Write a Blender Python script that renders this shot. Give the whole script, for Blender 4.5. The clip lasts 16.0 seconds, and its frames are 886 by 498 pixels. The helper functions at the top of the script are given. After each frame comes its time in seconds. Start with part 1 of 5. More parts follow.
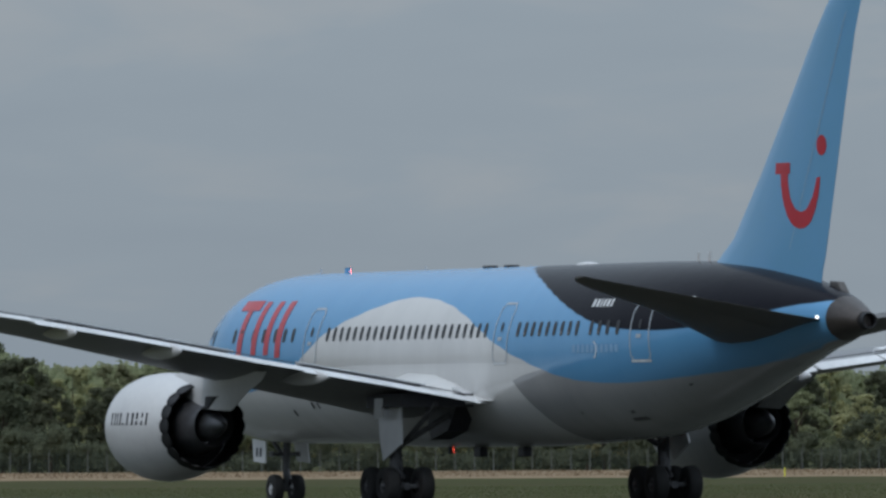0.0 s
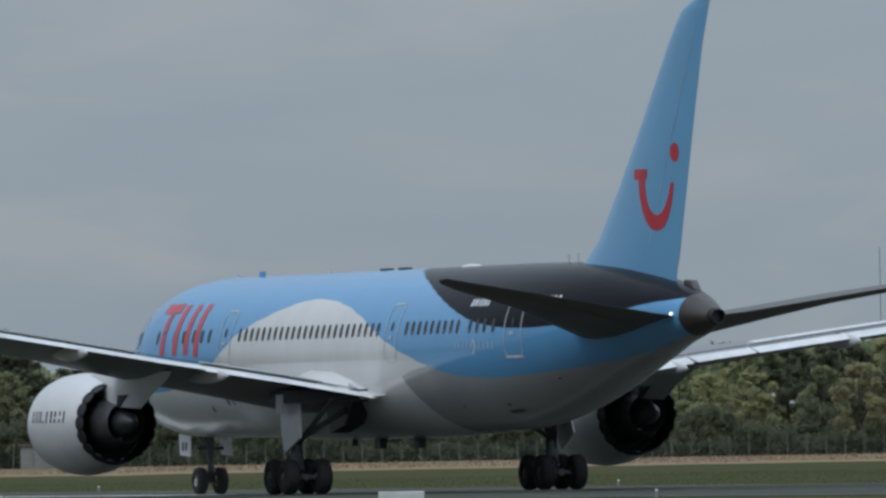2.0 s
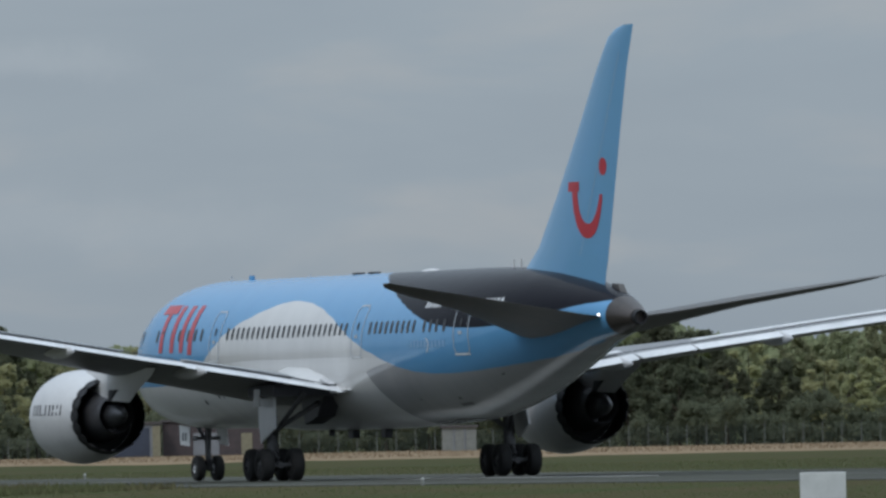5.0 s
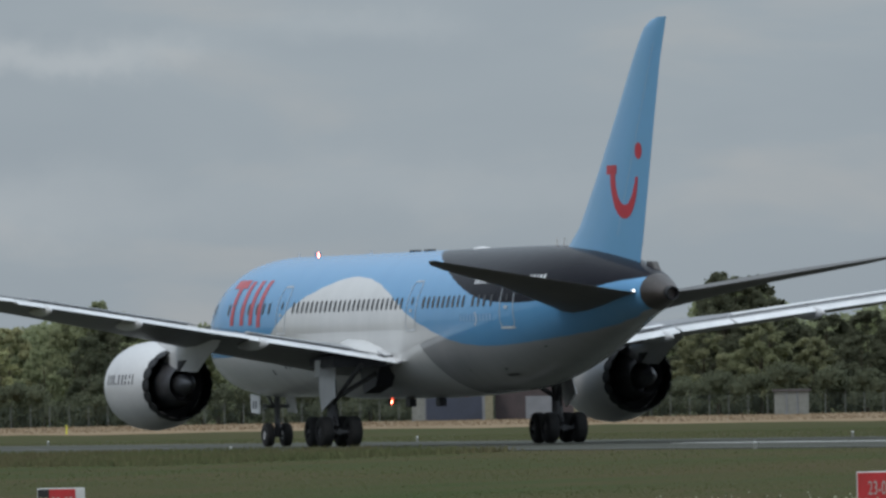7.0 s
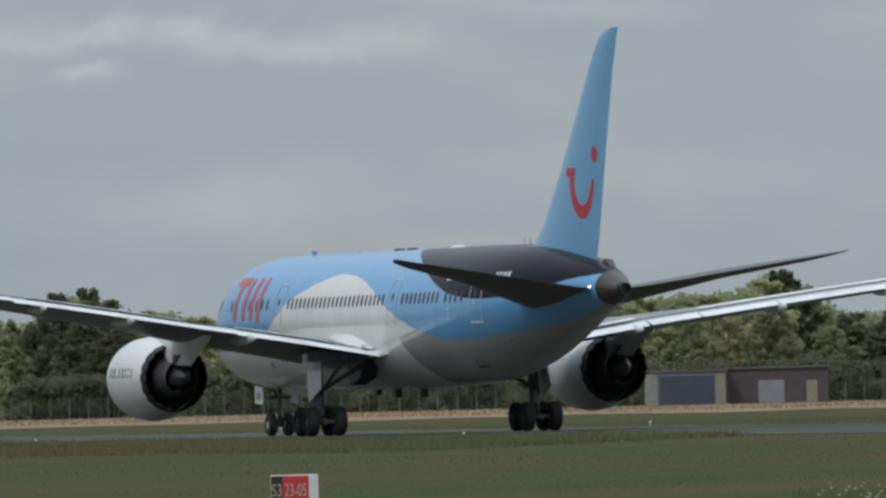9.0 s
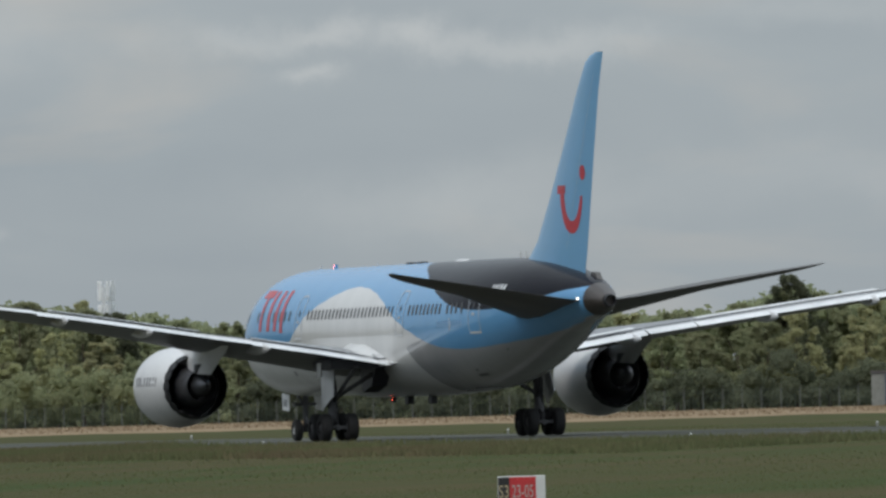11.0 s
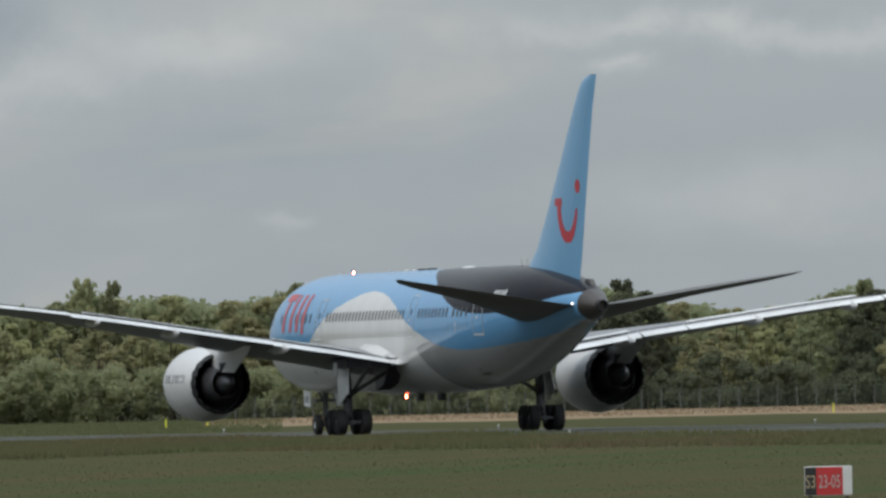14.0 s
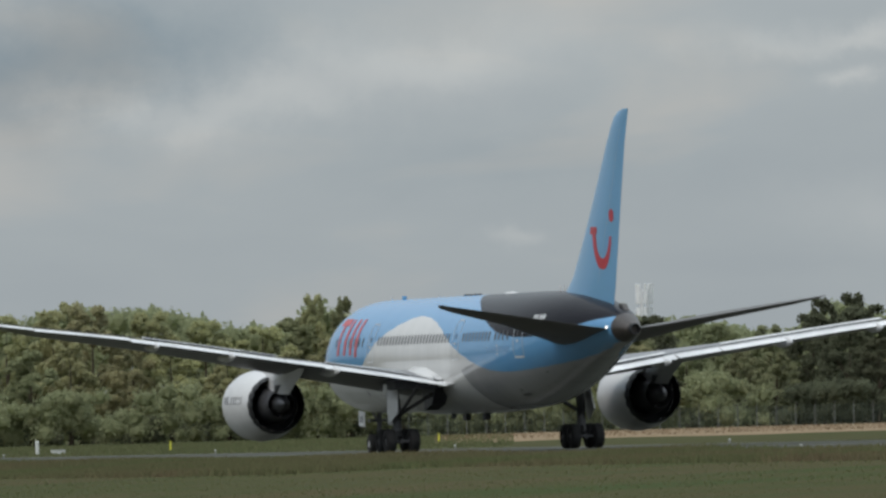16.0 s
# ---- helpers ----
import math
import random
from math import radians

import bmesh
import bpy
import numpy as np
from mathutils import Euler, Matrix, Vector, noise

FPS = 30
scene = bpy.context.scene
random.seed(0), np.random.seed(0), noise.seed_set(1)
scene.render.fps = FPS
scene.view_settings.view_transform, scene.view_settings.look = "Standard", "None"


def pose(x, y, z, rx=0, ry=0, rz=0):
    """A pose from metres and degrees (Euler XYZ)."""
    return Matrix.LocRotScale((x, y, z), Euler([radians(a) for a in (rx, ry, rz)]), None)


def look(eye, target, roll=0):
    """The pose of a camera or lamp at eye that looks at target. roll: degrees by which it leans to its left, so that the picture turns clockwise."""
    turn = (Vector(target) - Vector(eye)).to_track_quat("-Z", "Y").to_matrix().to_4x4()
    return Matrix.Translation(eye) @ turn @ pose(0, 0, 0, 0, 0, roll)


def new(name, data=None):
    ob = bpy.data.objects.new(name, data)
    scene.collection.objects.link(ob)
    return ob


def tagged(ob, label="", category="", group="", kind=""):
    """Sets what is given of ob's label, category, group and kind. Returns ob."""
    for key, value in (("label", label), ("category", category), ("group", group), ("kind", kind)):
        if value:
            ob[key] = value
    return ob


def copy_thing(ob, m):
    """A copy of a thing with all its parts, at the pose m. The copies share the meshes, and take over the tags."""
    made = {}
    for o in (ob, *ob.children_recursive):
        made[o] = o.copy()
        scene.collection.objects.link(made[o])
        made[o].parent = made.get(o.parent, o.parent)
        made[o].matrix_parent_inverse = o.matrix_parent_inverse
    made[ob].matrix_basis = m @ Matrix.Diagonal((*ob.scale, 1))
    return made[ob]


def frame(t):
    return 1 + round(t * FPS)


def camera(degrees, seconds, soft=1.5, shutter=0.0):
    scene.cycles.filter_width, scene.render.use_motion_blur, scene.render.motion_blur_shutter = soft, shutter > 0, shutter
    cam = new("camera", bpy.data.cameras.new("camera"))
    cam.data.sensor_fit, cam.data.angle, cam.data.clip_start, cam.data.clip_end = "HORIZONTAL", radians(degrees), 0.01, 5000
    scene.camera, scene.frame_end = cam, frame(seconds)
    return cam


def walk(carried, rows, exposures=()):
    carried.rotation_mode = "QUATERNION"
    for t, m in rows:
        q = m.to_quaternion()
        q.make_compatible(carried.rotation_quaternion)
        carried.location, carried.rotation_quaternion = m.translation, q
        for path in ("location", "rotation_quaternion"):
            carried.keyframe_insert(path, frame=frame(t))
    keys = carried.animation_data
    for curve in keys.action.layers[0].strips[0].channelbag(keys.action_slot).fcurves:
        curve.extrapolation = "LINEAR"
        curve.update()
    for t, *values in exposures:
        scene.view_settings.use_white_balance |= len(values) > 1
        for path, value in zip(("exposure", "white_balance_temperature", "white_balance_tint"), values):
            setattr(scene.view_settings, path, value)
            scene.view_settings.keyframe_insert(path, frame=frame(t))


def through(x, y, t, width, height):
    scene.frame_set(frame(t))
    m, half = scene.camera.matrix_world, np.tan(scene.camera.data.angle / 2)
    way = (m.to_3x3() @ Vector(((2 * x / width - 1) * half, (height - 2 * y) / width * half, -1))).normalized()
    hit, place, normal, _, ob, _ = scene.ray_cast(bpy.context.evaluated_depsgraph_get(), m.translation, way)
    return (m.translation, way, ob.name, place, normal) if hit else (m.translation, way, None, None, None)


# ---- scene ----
# ---------------- camera: a long lens panning after the airliner ----------------
EYE = (0.0, 0.0, 1.65)
CAM_ROWS = [(0.0, 22.0512, 0.7997, -0.2936), (0.5, 21.7752, 0.7782, -0.2385), (1.0, 21.5134, 0.7755, -0.5264), (1.5, 21.2758, 0.7597, -0.7078),
            (2.0, 21.0794, 0.7623, -1.0389), (2.5, 20.8276, 0.7536, -1.2719), (3.0, 20.5271, 0.7224, -1.5148), (3.5, 20.2412, 0.6692, -1.2943),
            (6.0, 18.8788, 0.7393, -1.2484), (6.5, 18.505, 0.7054, -1.1592), (7.0, 18.179, 0.6044, -1.0592), (7.5, 17.9079, 0.5344, -0.7448),
            (8.0, 17.7271, 0.5341, -0.6519), (8.5, 17.5306, 0.5652, -0.9233), (9.0, 17.2864, 0.5665, -1.365), (11.5, 16.2626, 0.6, -1.5158),
            (12.0, 16.0949, 0.5912, -1.5464), (12.5, 15.9058, 0.5349, -1.6248), (13.0, 15.6752, 0.4967, -1.3216), (13.5, 15.4532, 0.5335, -1.2662),
            (14.0, 15.2343, 0.5816, -1.3432), (14.5, 15.026, 0.607, -1.6607), (15.0, 14.8028, 0.5697, -1.7987), (15.5, 14.5743, 0.5865, -1.7211),
            (16.0, 14.3502, 0.6614, -1.6073)]


def aim(pan, tilt, roll):
    p, q = radians(pan), radians(tilt)
    way = Vector((math.sin(p) * math.cos(q), math.cos(p) * math.cos(q), math.sin(q)))
    return look(EYE, Vector(EYE) + way * 100, roll)


cam = camera(3.405, 16.0, soft=2.7)
walk(cam, [(t, aim(a, b, c)) for t, a, b, c in CAM_ROWS],
     [(0.0, -0.03, 6050, 10), (3.5, 0.10, 6080, 10), (6.0, 0.14, 6120, 10), (7.0, 0.17, 6300, 10), (9.0, 0.28, 6480, 10), (12.5, 0.28, 6600, 10), (14.0, 0.32, 6640, 10), (16.0, 0.32, 6680, 10)])

# ---------------- sky and sun ----------------
SUN_ELEV, SUN_AZ = 50.0, -124.0   # azimuth from +Y towards +X

world = bpy.data.worlds.new("overcast_sky")
scene.world = world
world.use_nodes = True


# brighter and darker banks of the cloud cover: bearing, height, half widths in degrees, strength
CLOUDS = [(15.95, 1.42, 0.20, 0.05, 0.9), (16.43, 1.40, 0.22, 0.06, 1.0), (15.97, 1.28, 0.14, 0.035, 0.8), (16.75, 1.34, 0.25, 0.05, 0.5), (14.75, 0.70, 0.14, 0.04, 0.5), (15.6, 1.43, 0.2, 0.06, 0.5),
          (13.31, 1.20, 0.30, 0.10, 0.7), (13.75, 1.27, 0.30, 0.09, 0.7), (14.2, 1.38, 0.35, 0.12, 0.7), (14.7, 1.42, 0.5, 0.14, 0.35), (13.05, 1.52, 0.6, 0.2, -1.0), (12.7, 1.3, 0.35, 0.22, -0.8),
          (17.02, 1.37, 0.3, 0.06, 0.5), (16.5, 0.76, 0.7, 0.13, 0.5), (18.2, 0.84, 0.9, 0.12, 0.3), (14.6, 1.0, 0.8, 0.12, -0.25), (17.9, 1.47, 0.4, 0.06, 0.3)]


def build_world():
    nt = world.node_tree
    nt.nodes.clear()
    N = nt.nodes.new
    L = nt.links.new
    out = N("ShaderNodeOutputWorld")
    bg = N("ShaderNodeBackground")
    sky = N("ShaderNodeTexSky")
    sky.sky_type = "NISHITA"
    sky.sun_disc = False
    sky.sun_elevation = radians(SUN_ELEV)
    sky.sun_rotation = radians(SUN_AZ)
    co = N("ShaderNodeTexCoord")
    sep = N("ShaderNodeSeparateXYZ")
    L(co.outputs["Generated"], sep.inputs[0])
    # height above the horizon brightens a clouded sky
    up = N("ShaderNodeClamp")
    L(sep.outputs["Z"], up.inputs["Value"])
    gain = N("ShaderNodeMath")
    gain.operation = "MULTIPLY_ADD"
    gain.inputs[1].default_value = 2.7
    gain.inputs[2].default_value = 1.0
    L(up.outputs[0], gain.inputs[0])
    # banks of cloud, flattened towards the horizon
    mp = N("ShaderNodeMapping")
    mp.inputs["Scale"].default_value = (13, 13, 46)
    L(co.outputs["Generated"], mp.inputs[0])
    n1 = N("ShaderNodeTexNoise")
    n1.inputs["Scale"].default_value = 3.0
    n1.inputs["Detail"].default_value = 7
    n1.inputs["Roughness"].default_value = 0.48
    n1.inputs["Distortion"].default_value = 0.4
    L(mp.outputs[0], n1.inputs["Vector"])
    ramp = N("ShaderNodeValToRGB")
    e = ramp.color_ramp.elements
    e[0].position, e[0].color = 0.30, (0.268, 0.308, 0.342, 1)
    e[1].position, e[1].color = 0.76, (0.352, 0.365, 0.37, 1)
    m = ramp.color_ramp.elements.new(0.52)
    m.color = (0.285, 0.325, 0.356, 1)
    L(n1.outputs["Fac"], ramp.inputs[0])
    # bearing and height in degrees, frayed by noise, for the brighter clouds
    def calc(op, a, c):
        q = N("ShaderNodeMath")
        q.operation = op
        for val, sock in ((a, q.inputs[0]), (c, q.inputs[1])):
            if isinstance(val, (int, float)):
                sock.default_value = val
            else:
                L(val, sock)
        return q.outputs[0]
    fray = N("ShaderNodeTexNoise")
    fray.inputs["Scale"].default_value = 130.0
    fray.inputs["Detail"].default_value = 6
    fray.inputs["Roughness"].default_value = 0.6
    L(co.outputs["Generated"], fray.inputs["Vector"])
    fs = N("ShaderNodeSeparateColor")
    L(fray.outputs["Color"], fs.inputs[0])
    bearing = calc("MULTIPLY", calc("ARCTAN2", sep.outputs["X"], sep.outputs["Y"]), 57.2958)
    height = calc("MULTIPLY", sep.outputs["Z"], 57.2958)
    bearing = calc("ADD", bearing, calc("MULTIPLY", calc("SUBTRACT", fs.outputs[0], 0.5), 0.9))
    height = calc("ADD", height, calc("MULTIPLY", calc("SUBTRACT", fs.outputs[1], 0.5), 0.32))
    total = 0.0
    for b0, h0, wb, wh, k in CLOUDS:
        db = calc("DIVIDE", calc("SUBTRACT", bearing, b0), wb)
        dh = calc("DIVIDE", calc("SUBTRACT", height, h0), wh)
        d2 = calc("ADD", calc("MULTIPLY", db, db), calc("MULTIPLY", dh, dh))
        total = calc("ADD", total, calc("MULTIPLY", calc("POWER", 2.71828, calc("MULTIPLY", d2, -1.0)), k))
    tint = N("ShaderNodeVectorMath")
    tint.operation = "SCALE"
    tint.inputs[0].default_value = (0.105, 0.094, 0.080)
    L(total, tint.inputs["Scale"])
    lit = N("ShaderNodeVectorMath")
    L(ramp.outputs[0], lit.inputs[0])
    L(tint.outputs[0], lit.inputs[1])
    mul = N("ShaderNodeVectorMath")
    mul.operation = "SCALE"
    L(lit.outputs[0], mul.inputs[0])
    L(gain.outputs[0], mul.inputs["Scale"])
    sk = N("ShaderNodeVectorMath")
    sk.operation = "SCALE"
    sk.inputs["Scale"].default_value = 0.05
    L(sky.outputs[0], sk.inputs[0])
    mix = N("ShaderNodeMix")
    mix.data_type = "RGBA"
    mix.inputs["Factor"].default_value = 0.88
    L(sk.outputs[0], mix.inputs["A"])
    L(mul.outputs[0], mix.inputs["B"])
    L(mix.outputs["Result"], bg.inputs["Color"])
    bg.inputs["Strength"].default_value = 1.0
    L(bg.outputs[0], out.inputs[0])


build_world()
sun_data = bpy.data.lights.new("sun", "SUN")
sun_data.energy, sun_data.angle, sun_data.color = 0.9, radians(14), (1.0, 0.95, 0.88)
sun = new("sun", sun_data)
sun.matrix_world = look((math.sin(radians(SUN_AZ)) * 100, math.cos(radians(SUN_AZ)) * 100, math.tan(radians(SUN_ELEV)) * 100), (0, 0, 0))

# ---------------- materials ----------------


def material(name, base, rough=0.6, metal=0.0, other=None, scale=3.0, amount=0.5, bump=0.0, bump_scale=30.0, coat=0.0, glow=0.0, spread=0.0, gloss=0.5, through=0.0):
    """A surface of two mixed tones, with grain and fine relief; spread: variation from piece to piece."""
    m = bpy.data.materials.new(name)
    m.use_nodes = True
    nt = m.node_tree
    b = nt.nodes["Principled BSDF"]
    N, L = nt.nodes.new, nt.links.new
    other = other or tuple(c * 0.8 for c in base)
    co = N("ShaderNodeTexCoord")
    n1 = N("ShaderNodeTexNoise")
    n1.inputs["Scale"].default_value = scale
    n1.inputs["Detail"].default_value = 5
    L(co.outputs["Object"], n1.inputs["Vector"])
    n2 = N("ShaderNodeTexNoise")
    n2.inputs["Scale"].default_value = scale * 9
    n2.inputs["Detail"].default_value = 3
    L(co.outputs["Object"], n2.inputs["Vector"])
    add = N("ShaderNodeMath")
    add.operation = "MULTIPLY_ADD"
    add.inputs[1].default_value = 0.4
    L(n2.outputs["Fac"], add.inputs[0])
    L(n1.outputs["Fac"], add.inputs[2])
    rng = N("ShaderNodeMapRange")
    rng.inputs["From Min"].default_value, rng.inputs["From Max"].default_value = 0.5, 0.9
    rng.inputs["To Max"].default_value = amount * 2
    L(add.outputs[0], rng.inputs["Value"])
    mix = N("ShaderNodeMix")
    mix.data_type = "RGBA"
    mix.inputs["A"].default_value, mix.inputs["B"].default_value = (*base, 1), (*other, 1)
    L(rng.outputs[0], mix.inputs["Factor"])
    col = mix.outputs["Result"]
    if spread:
        info = N("ShaderNodeObjectInfo")
        geo = N("ShaderNodeNewGeometry")
        sm = N("ShaderNodeMath")
        L(info.outputs["Random"], sm.inputs[0])
        L(geo.outputs["Random Per Island"], sm.inputs[1])
        hs = N("ShaderNodeHueSaturation")
        r2 = N("ShaderNodeMapRange")
        r2.inputs["From Max"].default_value = 2.0
        r2.inputs["To Min"].default_value, r2.inputs["To Max"].default_value = 1 - spread, 1 + spread
        L(sm.outputs[0], r2.inputs["Value"])
        L(r2.outputs[0], hs.inputs["Value"])
        r3 = N("ShaderNodeMapRange")
        r3.inputs["To Min"].default_value, r3.inputs["To Max"].default_value = 0.5 - 0.035 * spread * 2, 0.5 + 0.03 * spread * 2
        L(info.outputs["Random"], r3.inputs["Value"])
        L(r3.outputs[0], hs.inputs["Hue"])
        L(col, hs.inputs["Color"])
        col = hs.outputs[0]
    L(col, b.inputs["Base Color"])
    b.inputs["Roughness"].default_value = rough
    b.inputs["Metallic"].default_value = metal
    b.inputs["Coat Weight"].default_value = coat
    b.inputs["Specular IOR Level"].default_value = gloss
    b.inputs["Coat Roughness"].default_value = 0.08
    if through:
        tr = N("ShaderNodeBsdfTranslucent")
        L(col, tr.inputs["Color"])
        ms = N("ShaderNodeMixShader")
        ms.inputs[0].default_value = through
        L(b.outputs[0], ms.inputs[1])
        L(tr.outputs[0], ms.inputs[2])
        L(ms.outputs[0], nt.nodes["Material Output"].inputs["Surface"])
    if glow:
        b.inputs["Emission Color"].default_value = (*base, 1)
        b.inputs["Emission Strength"].default_value = glow
    if bump:
        n3 = N("ShaderNodeTexNoise")
        n3.inputs["Scale"].default_value = bump_scale
        n3.inputs["Detail"].default_value = 4
        L(co.outputs["Object"], n3.inputs["Vector"])
        bp = N("ShaderNodeBump")
        bp.inputs["Strength"].default_value = bump
        bp.inputs["Distance"].default_value = 0.05
        L(n3.outputs["Fac"], bp.inputs["Height"])
        L(bp.outputs[0], b.inputs["Normal"])
    return m


SKY_BLUE = (0.122, 0.318, 0.545)


def livery_material():
    """Blue over white, a grey rear belly and a dark back, divided along smooth curves on the fuselage."""
    m = bpy.data.materials.new("fuselage_paint")
    m.use_nodes = True
    nt = m.node_tree
    b = nt.nodes["Principled BSDF"]
    N, L = nt.nodes.new, nt.links.new
    co = N("ShaderNodeTexCoord")
    sep = N("ShaderNodeSeparateXYZ")
    L(co.outputs["Object"], sep.inputs[0])

    def curve(source, lo, hi, stops, even=True):
        """A height (tenths) that runs through (place, height) stops."""
        r = N("ShaderNodeMapRange")
        r.inputs["From Min"].default_value, r.inputs["From Max"].default_value = lo, hi
        L(source, r.inputs["Value"])
        c = N("ShaderNodeValToRGB")
        c.color_ramp.interpolation = "CARDINAL" if even else "LINEAR"
        stops = sorted(stops)
        if even:
            us = np.linspace(lo, hi, 31)
            stops = list(zip(us, np.interp(us, [q[0] for q in stops], [q[1] for q in stops])))
        for i, (u, z) in enumerate(stops):
            p = min(1.0, float((u - lo) / (hi - lo)))
            e = c.color_ramp.elements[i] if i < 2 else c.color_ramp.elements.new(p)
            e.position = p
            e.color = (z / 10, z / 10, z / 10, 1)
        L(r.outputs[0], c.inputs[0])
        k = N("ShaderNodeMath")
        k.operation = "MULTIPLY"
        k.inputs[1].default_value = 10
        L(c.outputs[0], k.inputs[0])
        return k.outputs[0]

    def above(a, c):
        d = N("ShaderNodeMath")
        d.operation = "SUBTRACT"
        L(a, d.inputs[0])
        L(c, d.inputs[1])
        s = N("ShaderNodeMapRange")
        s.inputs["From Min"].default_value, s.inputs["From Max"].default_value = -0.02, 0.02
        L(d.outputs[0], s.inputs["Value"])
        return s.outputs[0]

    def blend(f, a, c):
        x = N("ShaderNodeMix")
        x.data_type = "RGBA"
        L(f, x.inputs["Factor"])
        for val, sock in ((a, x.inputs["A"]), (c, x.inputs["B"])):
            if isinstance(val, tuple):
                sock.default_value = (*val, 1)
            else:
                L(val, sock)
        return x.outputs["Result"]

    U, Z = sep.outputs["Y"], sep.outputs["Z"]
    blue_edge = curve(U, -29, 23, [(-29, 5.75), (-25.8, 5.18), (-24.66, 4.97), (-22.8, 4.66), (-21.0, 4.45), (-18.9, 4.28), (-17.3, 4.17), (-15.5, 4.07), (-14.0, 4.02), (-12.9, 4.03),
                                   (-11.3, 4.08), (-10.0, 4.18), (-8.7, 4.34), (-7.4, 4.58), (-6.0, 4.86), (-4.5, 5.2), (-3.45, 5.48), (-2.57, 5.77), (-1.6, 6.07), (-0.2, 6.44), (1.25, 6.76),
                                   (3.2, 6.99), (4.9, 7.07), (6.3, 7.02), (7.5, 6.84), (8.8, 6.62), (9.6, 6.46), (10.9, 6.17), (12.0, 5.88), (12.7, 5.6), (13.3, 5.3), (14.1, 4.95), (16, 4.33), (18, 4.05), (20, 3.86), (23, 3.84)])
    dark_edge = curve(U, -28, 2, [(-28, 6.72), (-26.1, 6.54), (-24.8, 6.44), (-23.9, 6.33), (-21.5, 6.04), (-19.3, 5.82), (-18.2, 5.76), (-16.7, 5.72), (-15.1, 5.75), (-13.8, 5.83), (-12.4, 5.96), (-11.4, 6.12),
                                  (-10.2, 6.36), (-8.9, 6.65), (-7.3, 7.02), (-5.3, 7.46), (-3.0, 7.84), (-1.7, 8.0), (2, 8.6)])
    # the grey of the rear belly ends in a slanted tip
    grey_edge = curve(Z, 0, 10, [(0, 7.9), (2.1, 6.95), (2.58, 6.65), (3.09, 6.35), (3.66, 5.82), (4.16, 5.22), (4.34, 6.2), (4.46, 7.3), (4.7, 9.5), (10, 10)], False)   # height stands for -u here
    neg = N("ShaderNodeMath")
    neg.operation = "MULTIPLY"
    neg.inputs[1].default_value = -1
    L(U, neg.inputs[0])
    streak = N("ShaderNodeMapping")
    streak.inputs["Scale"].default_value = (0.35, 0.55, 0.16)
    L(co.outputs["Object"], streak.inputs[0])
    dirt = N("ShaderNodeTexNoise")
    dirt.inputs["Scale"].default_value = 1.0
    dirt.inputs["Detail"].default_value = 9
    dirt.inputs["Roughness"].default_value = 0.62
    L(streak.outputs[0], dirt.inputs["Vector"])
    white = blend(dirt.outputs["Fac"], (0.50, 0.50, 0.50), (0.65, 0.65, 0.64))
    grey = blend(dirt.outputs["Fac"], (0.24, 0.245, 0.255), (0.36, 0.36, 0.365))
    blue = blend(dirt.outputs["Fac"], (0.095, 0.27, 0.50), SKY_BLUE)
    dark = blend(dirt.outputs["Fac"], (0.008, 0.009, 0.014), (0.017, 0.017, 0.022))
    c = blend(above(neg.outputs[0], grey_edge), white, grey)
    c = blend(above(Z, blue_edge), c, blue)
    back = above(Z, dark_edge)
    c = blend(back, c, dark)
    # the dark back has a lower IOR and reflects less, the rest is glossy
    ior = N("ShaderNodeMath")
    ior.operation = "MULTIPLY_ADD"
    ior.inputs[1].default_value, ior.inputs[2].default_value = -0.33, 1.42
    L(back, ior.inputs[0])
    L(ior.outputs[0], b.inputs["IOR"])
    L(c, b.inputs["Base Color"])
    b.inputs["Roughness"].default_value = 0.17
    b.inputs["Specular IOR Level"].default_value = 0.5
    b.inputs["Coat Weight"].default_value = 0.0
    b.inputs["Coat Roughness"].default_value = 0.12
    # faint waviness of the skin and frame lines
    w = N("ShaderNodeTexNoise")
    w.inputs["Scale"].default_value = 0.9
    L(co.outputs["Object"], w.inputs["Vector"])
    bp = N("ShaderNodeBump")
    bp.inputs["Strength"].default_value = 0.25
    bp.inputs["Distance"].default_value = 0.04
    L(w.outputs["Fac"], bp.inputs["Height"])
    L(bp.outputs[0], b.inputs["Normal"])
    return m


PAINT = livery_material()
BLUE = material("fin_blue", SKY_BLUE, 0.35, other=(0.12, 0.315, 0.52), scale=0.5, coat=0.4)
WHITE = material("white_paint", (0.60, 0.60, 0.60), 0.35, other=(0.52, 0.52, 0.53), scale=0.6, coat=0.3)
WING_GREY = material("wing_grey", (0.21, 0.215, 0.225), 0.42, other=(0.17, 0.175, 0.185), scale=0.4)
FLAP_LIGHT = material("flap_light_grey", (0.74, 0.75, 0.76), 0.4, other=(0.52, 0.53, 0.54), scale=0.7)
STAB_DARK = material("tailplane_grey", (0.085, 0.078, 0.073), 0.45, other=(0.060, 0.056, 0.053), scale=0.5)
RED = material("red_marking", (0.46, 0.022, 0.04), 0.3, other=(0.40, 0.02, 0.035), scale=1)
# dark markings and parts, and the shade painted into the wheel bays
INK_SHADE = material("dark_marking_and_shade", (0.04, 0.04, 0.05), 0.5)
PALE = material("pale_marking", (0.7, 0.72, 0.74), 0.5)
FAINT = material("faint_marking", (0.22, 0.40, 0.62), 0.5)
GLASS_DARK = material("cabin_window", (0.016, 0.017, 0.021), 0.3, gloss=0.25)
WINDOW_REFLECTION = material("window_reflection_grey", (0.12, 0.125, 0.13), 0.4)
DOOR_LINE = material("door_edge", (0.42, 0.47, 0.52), 0.4)
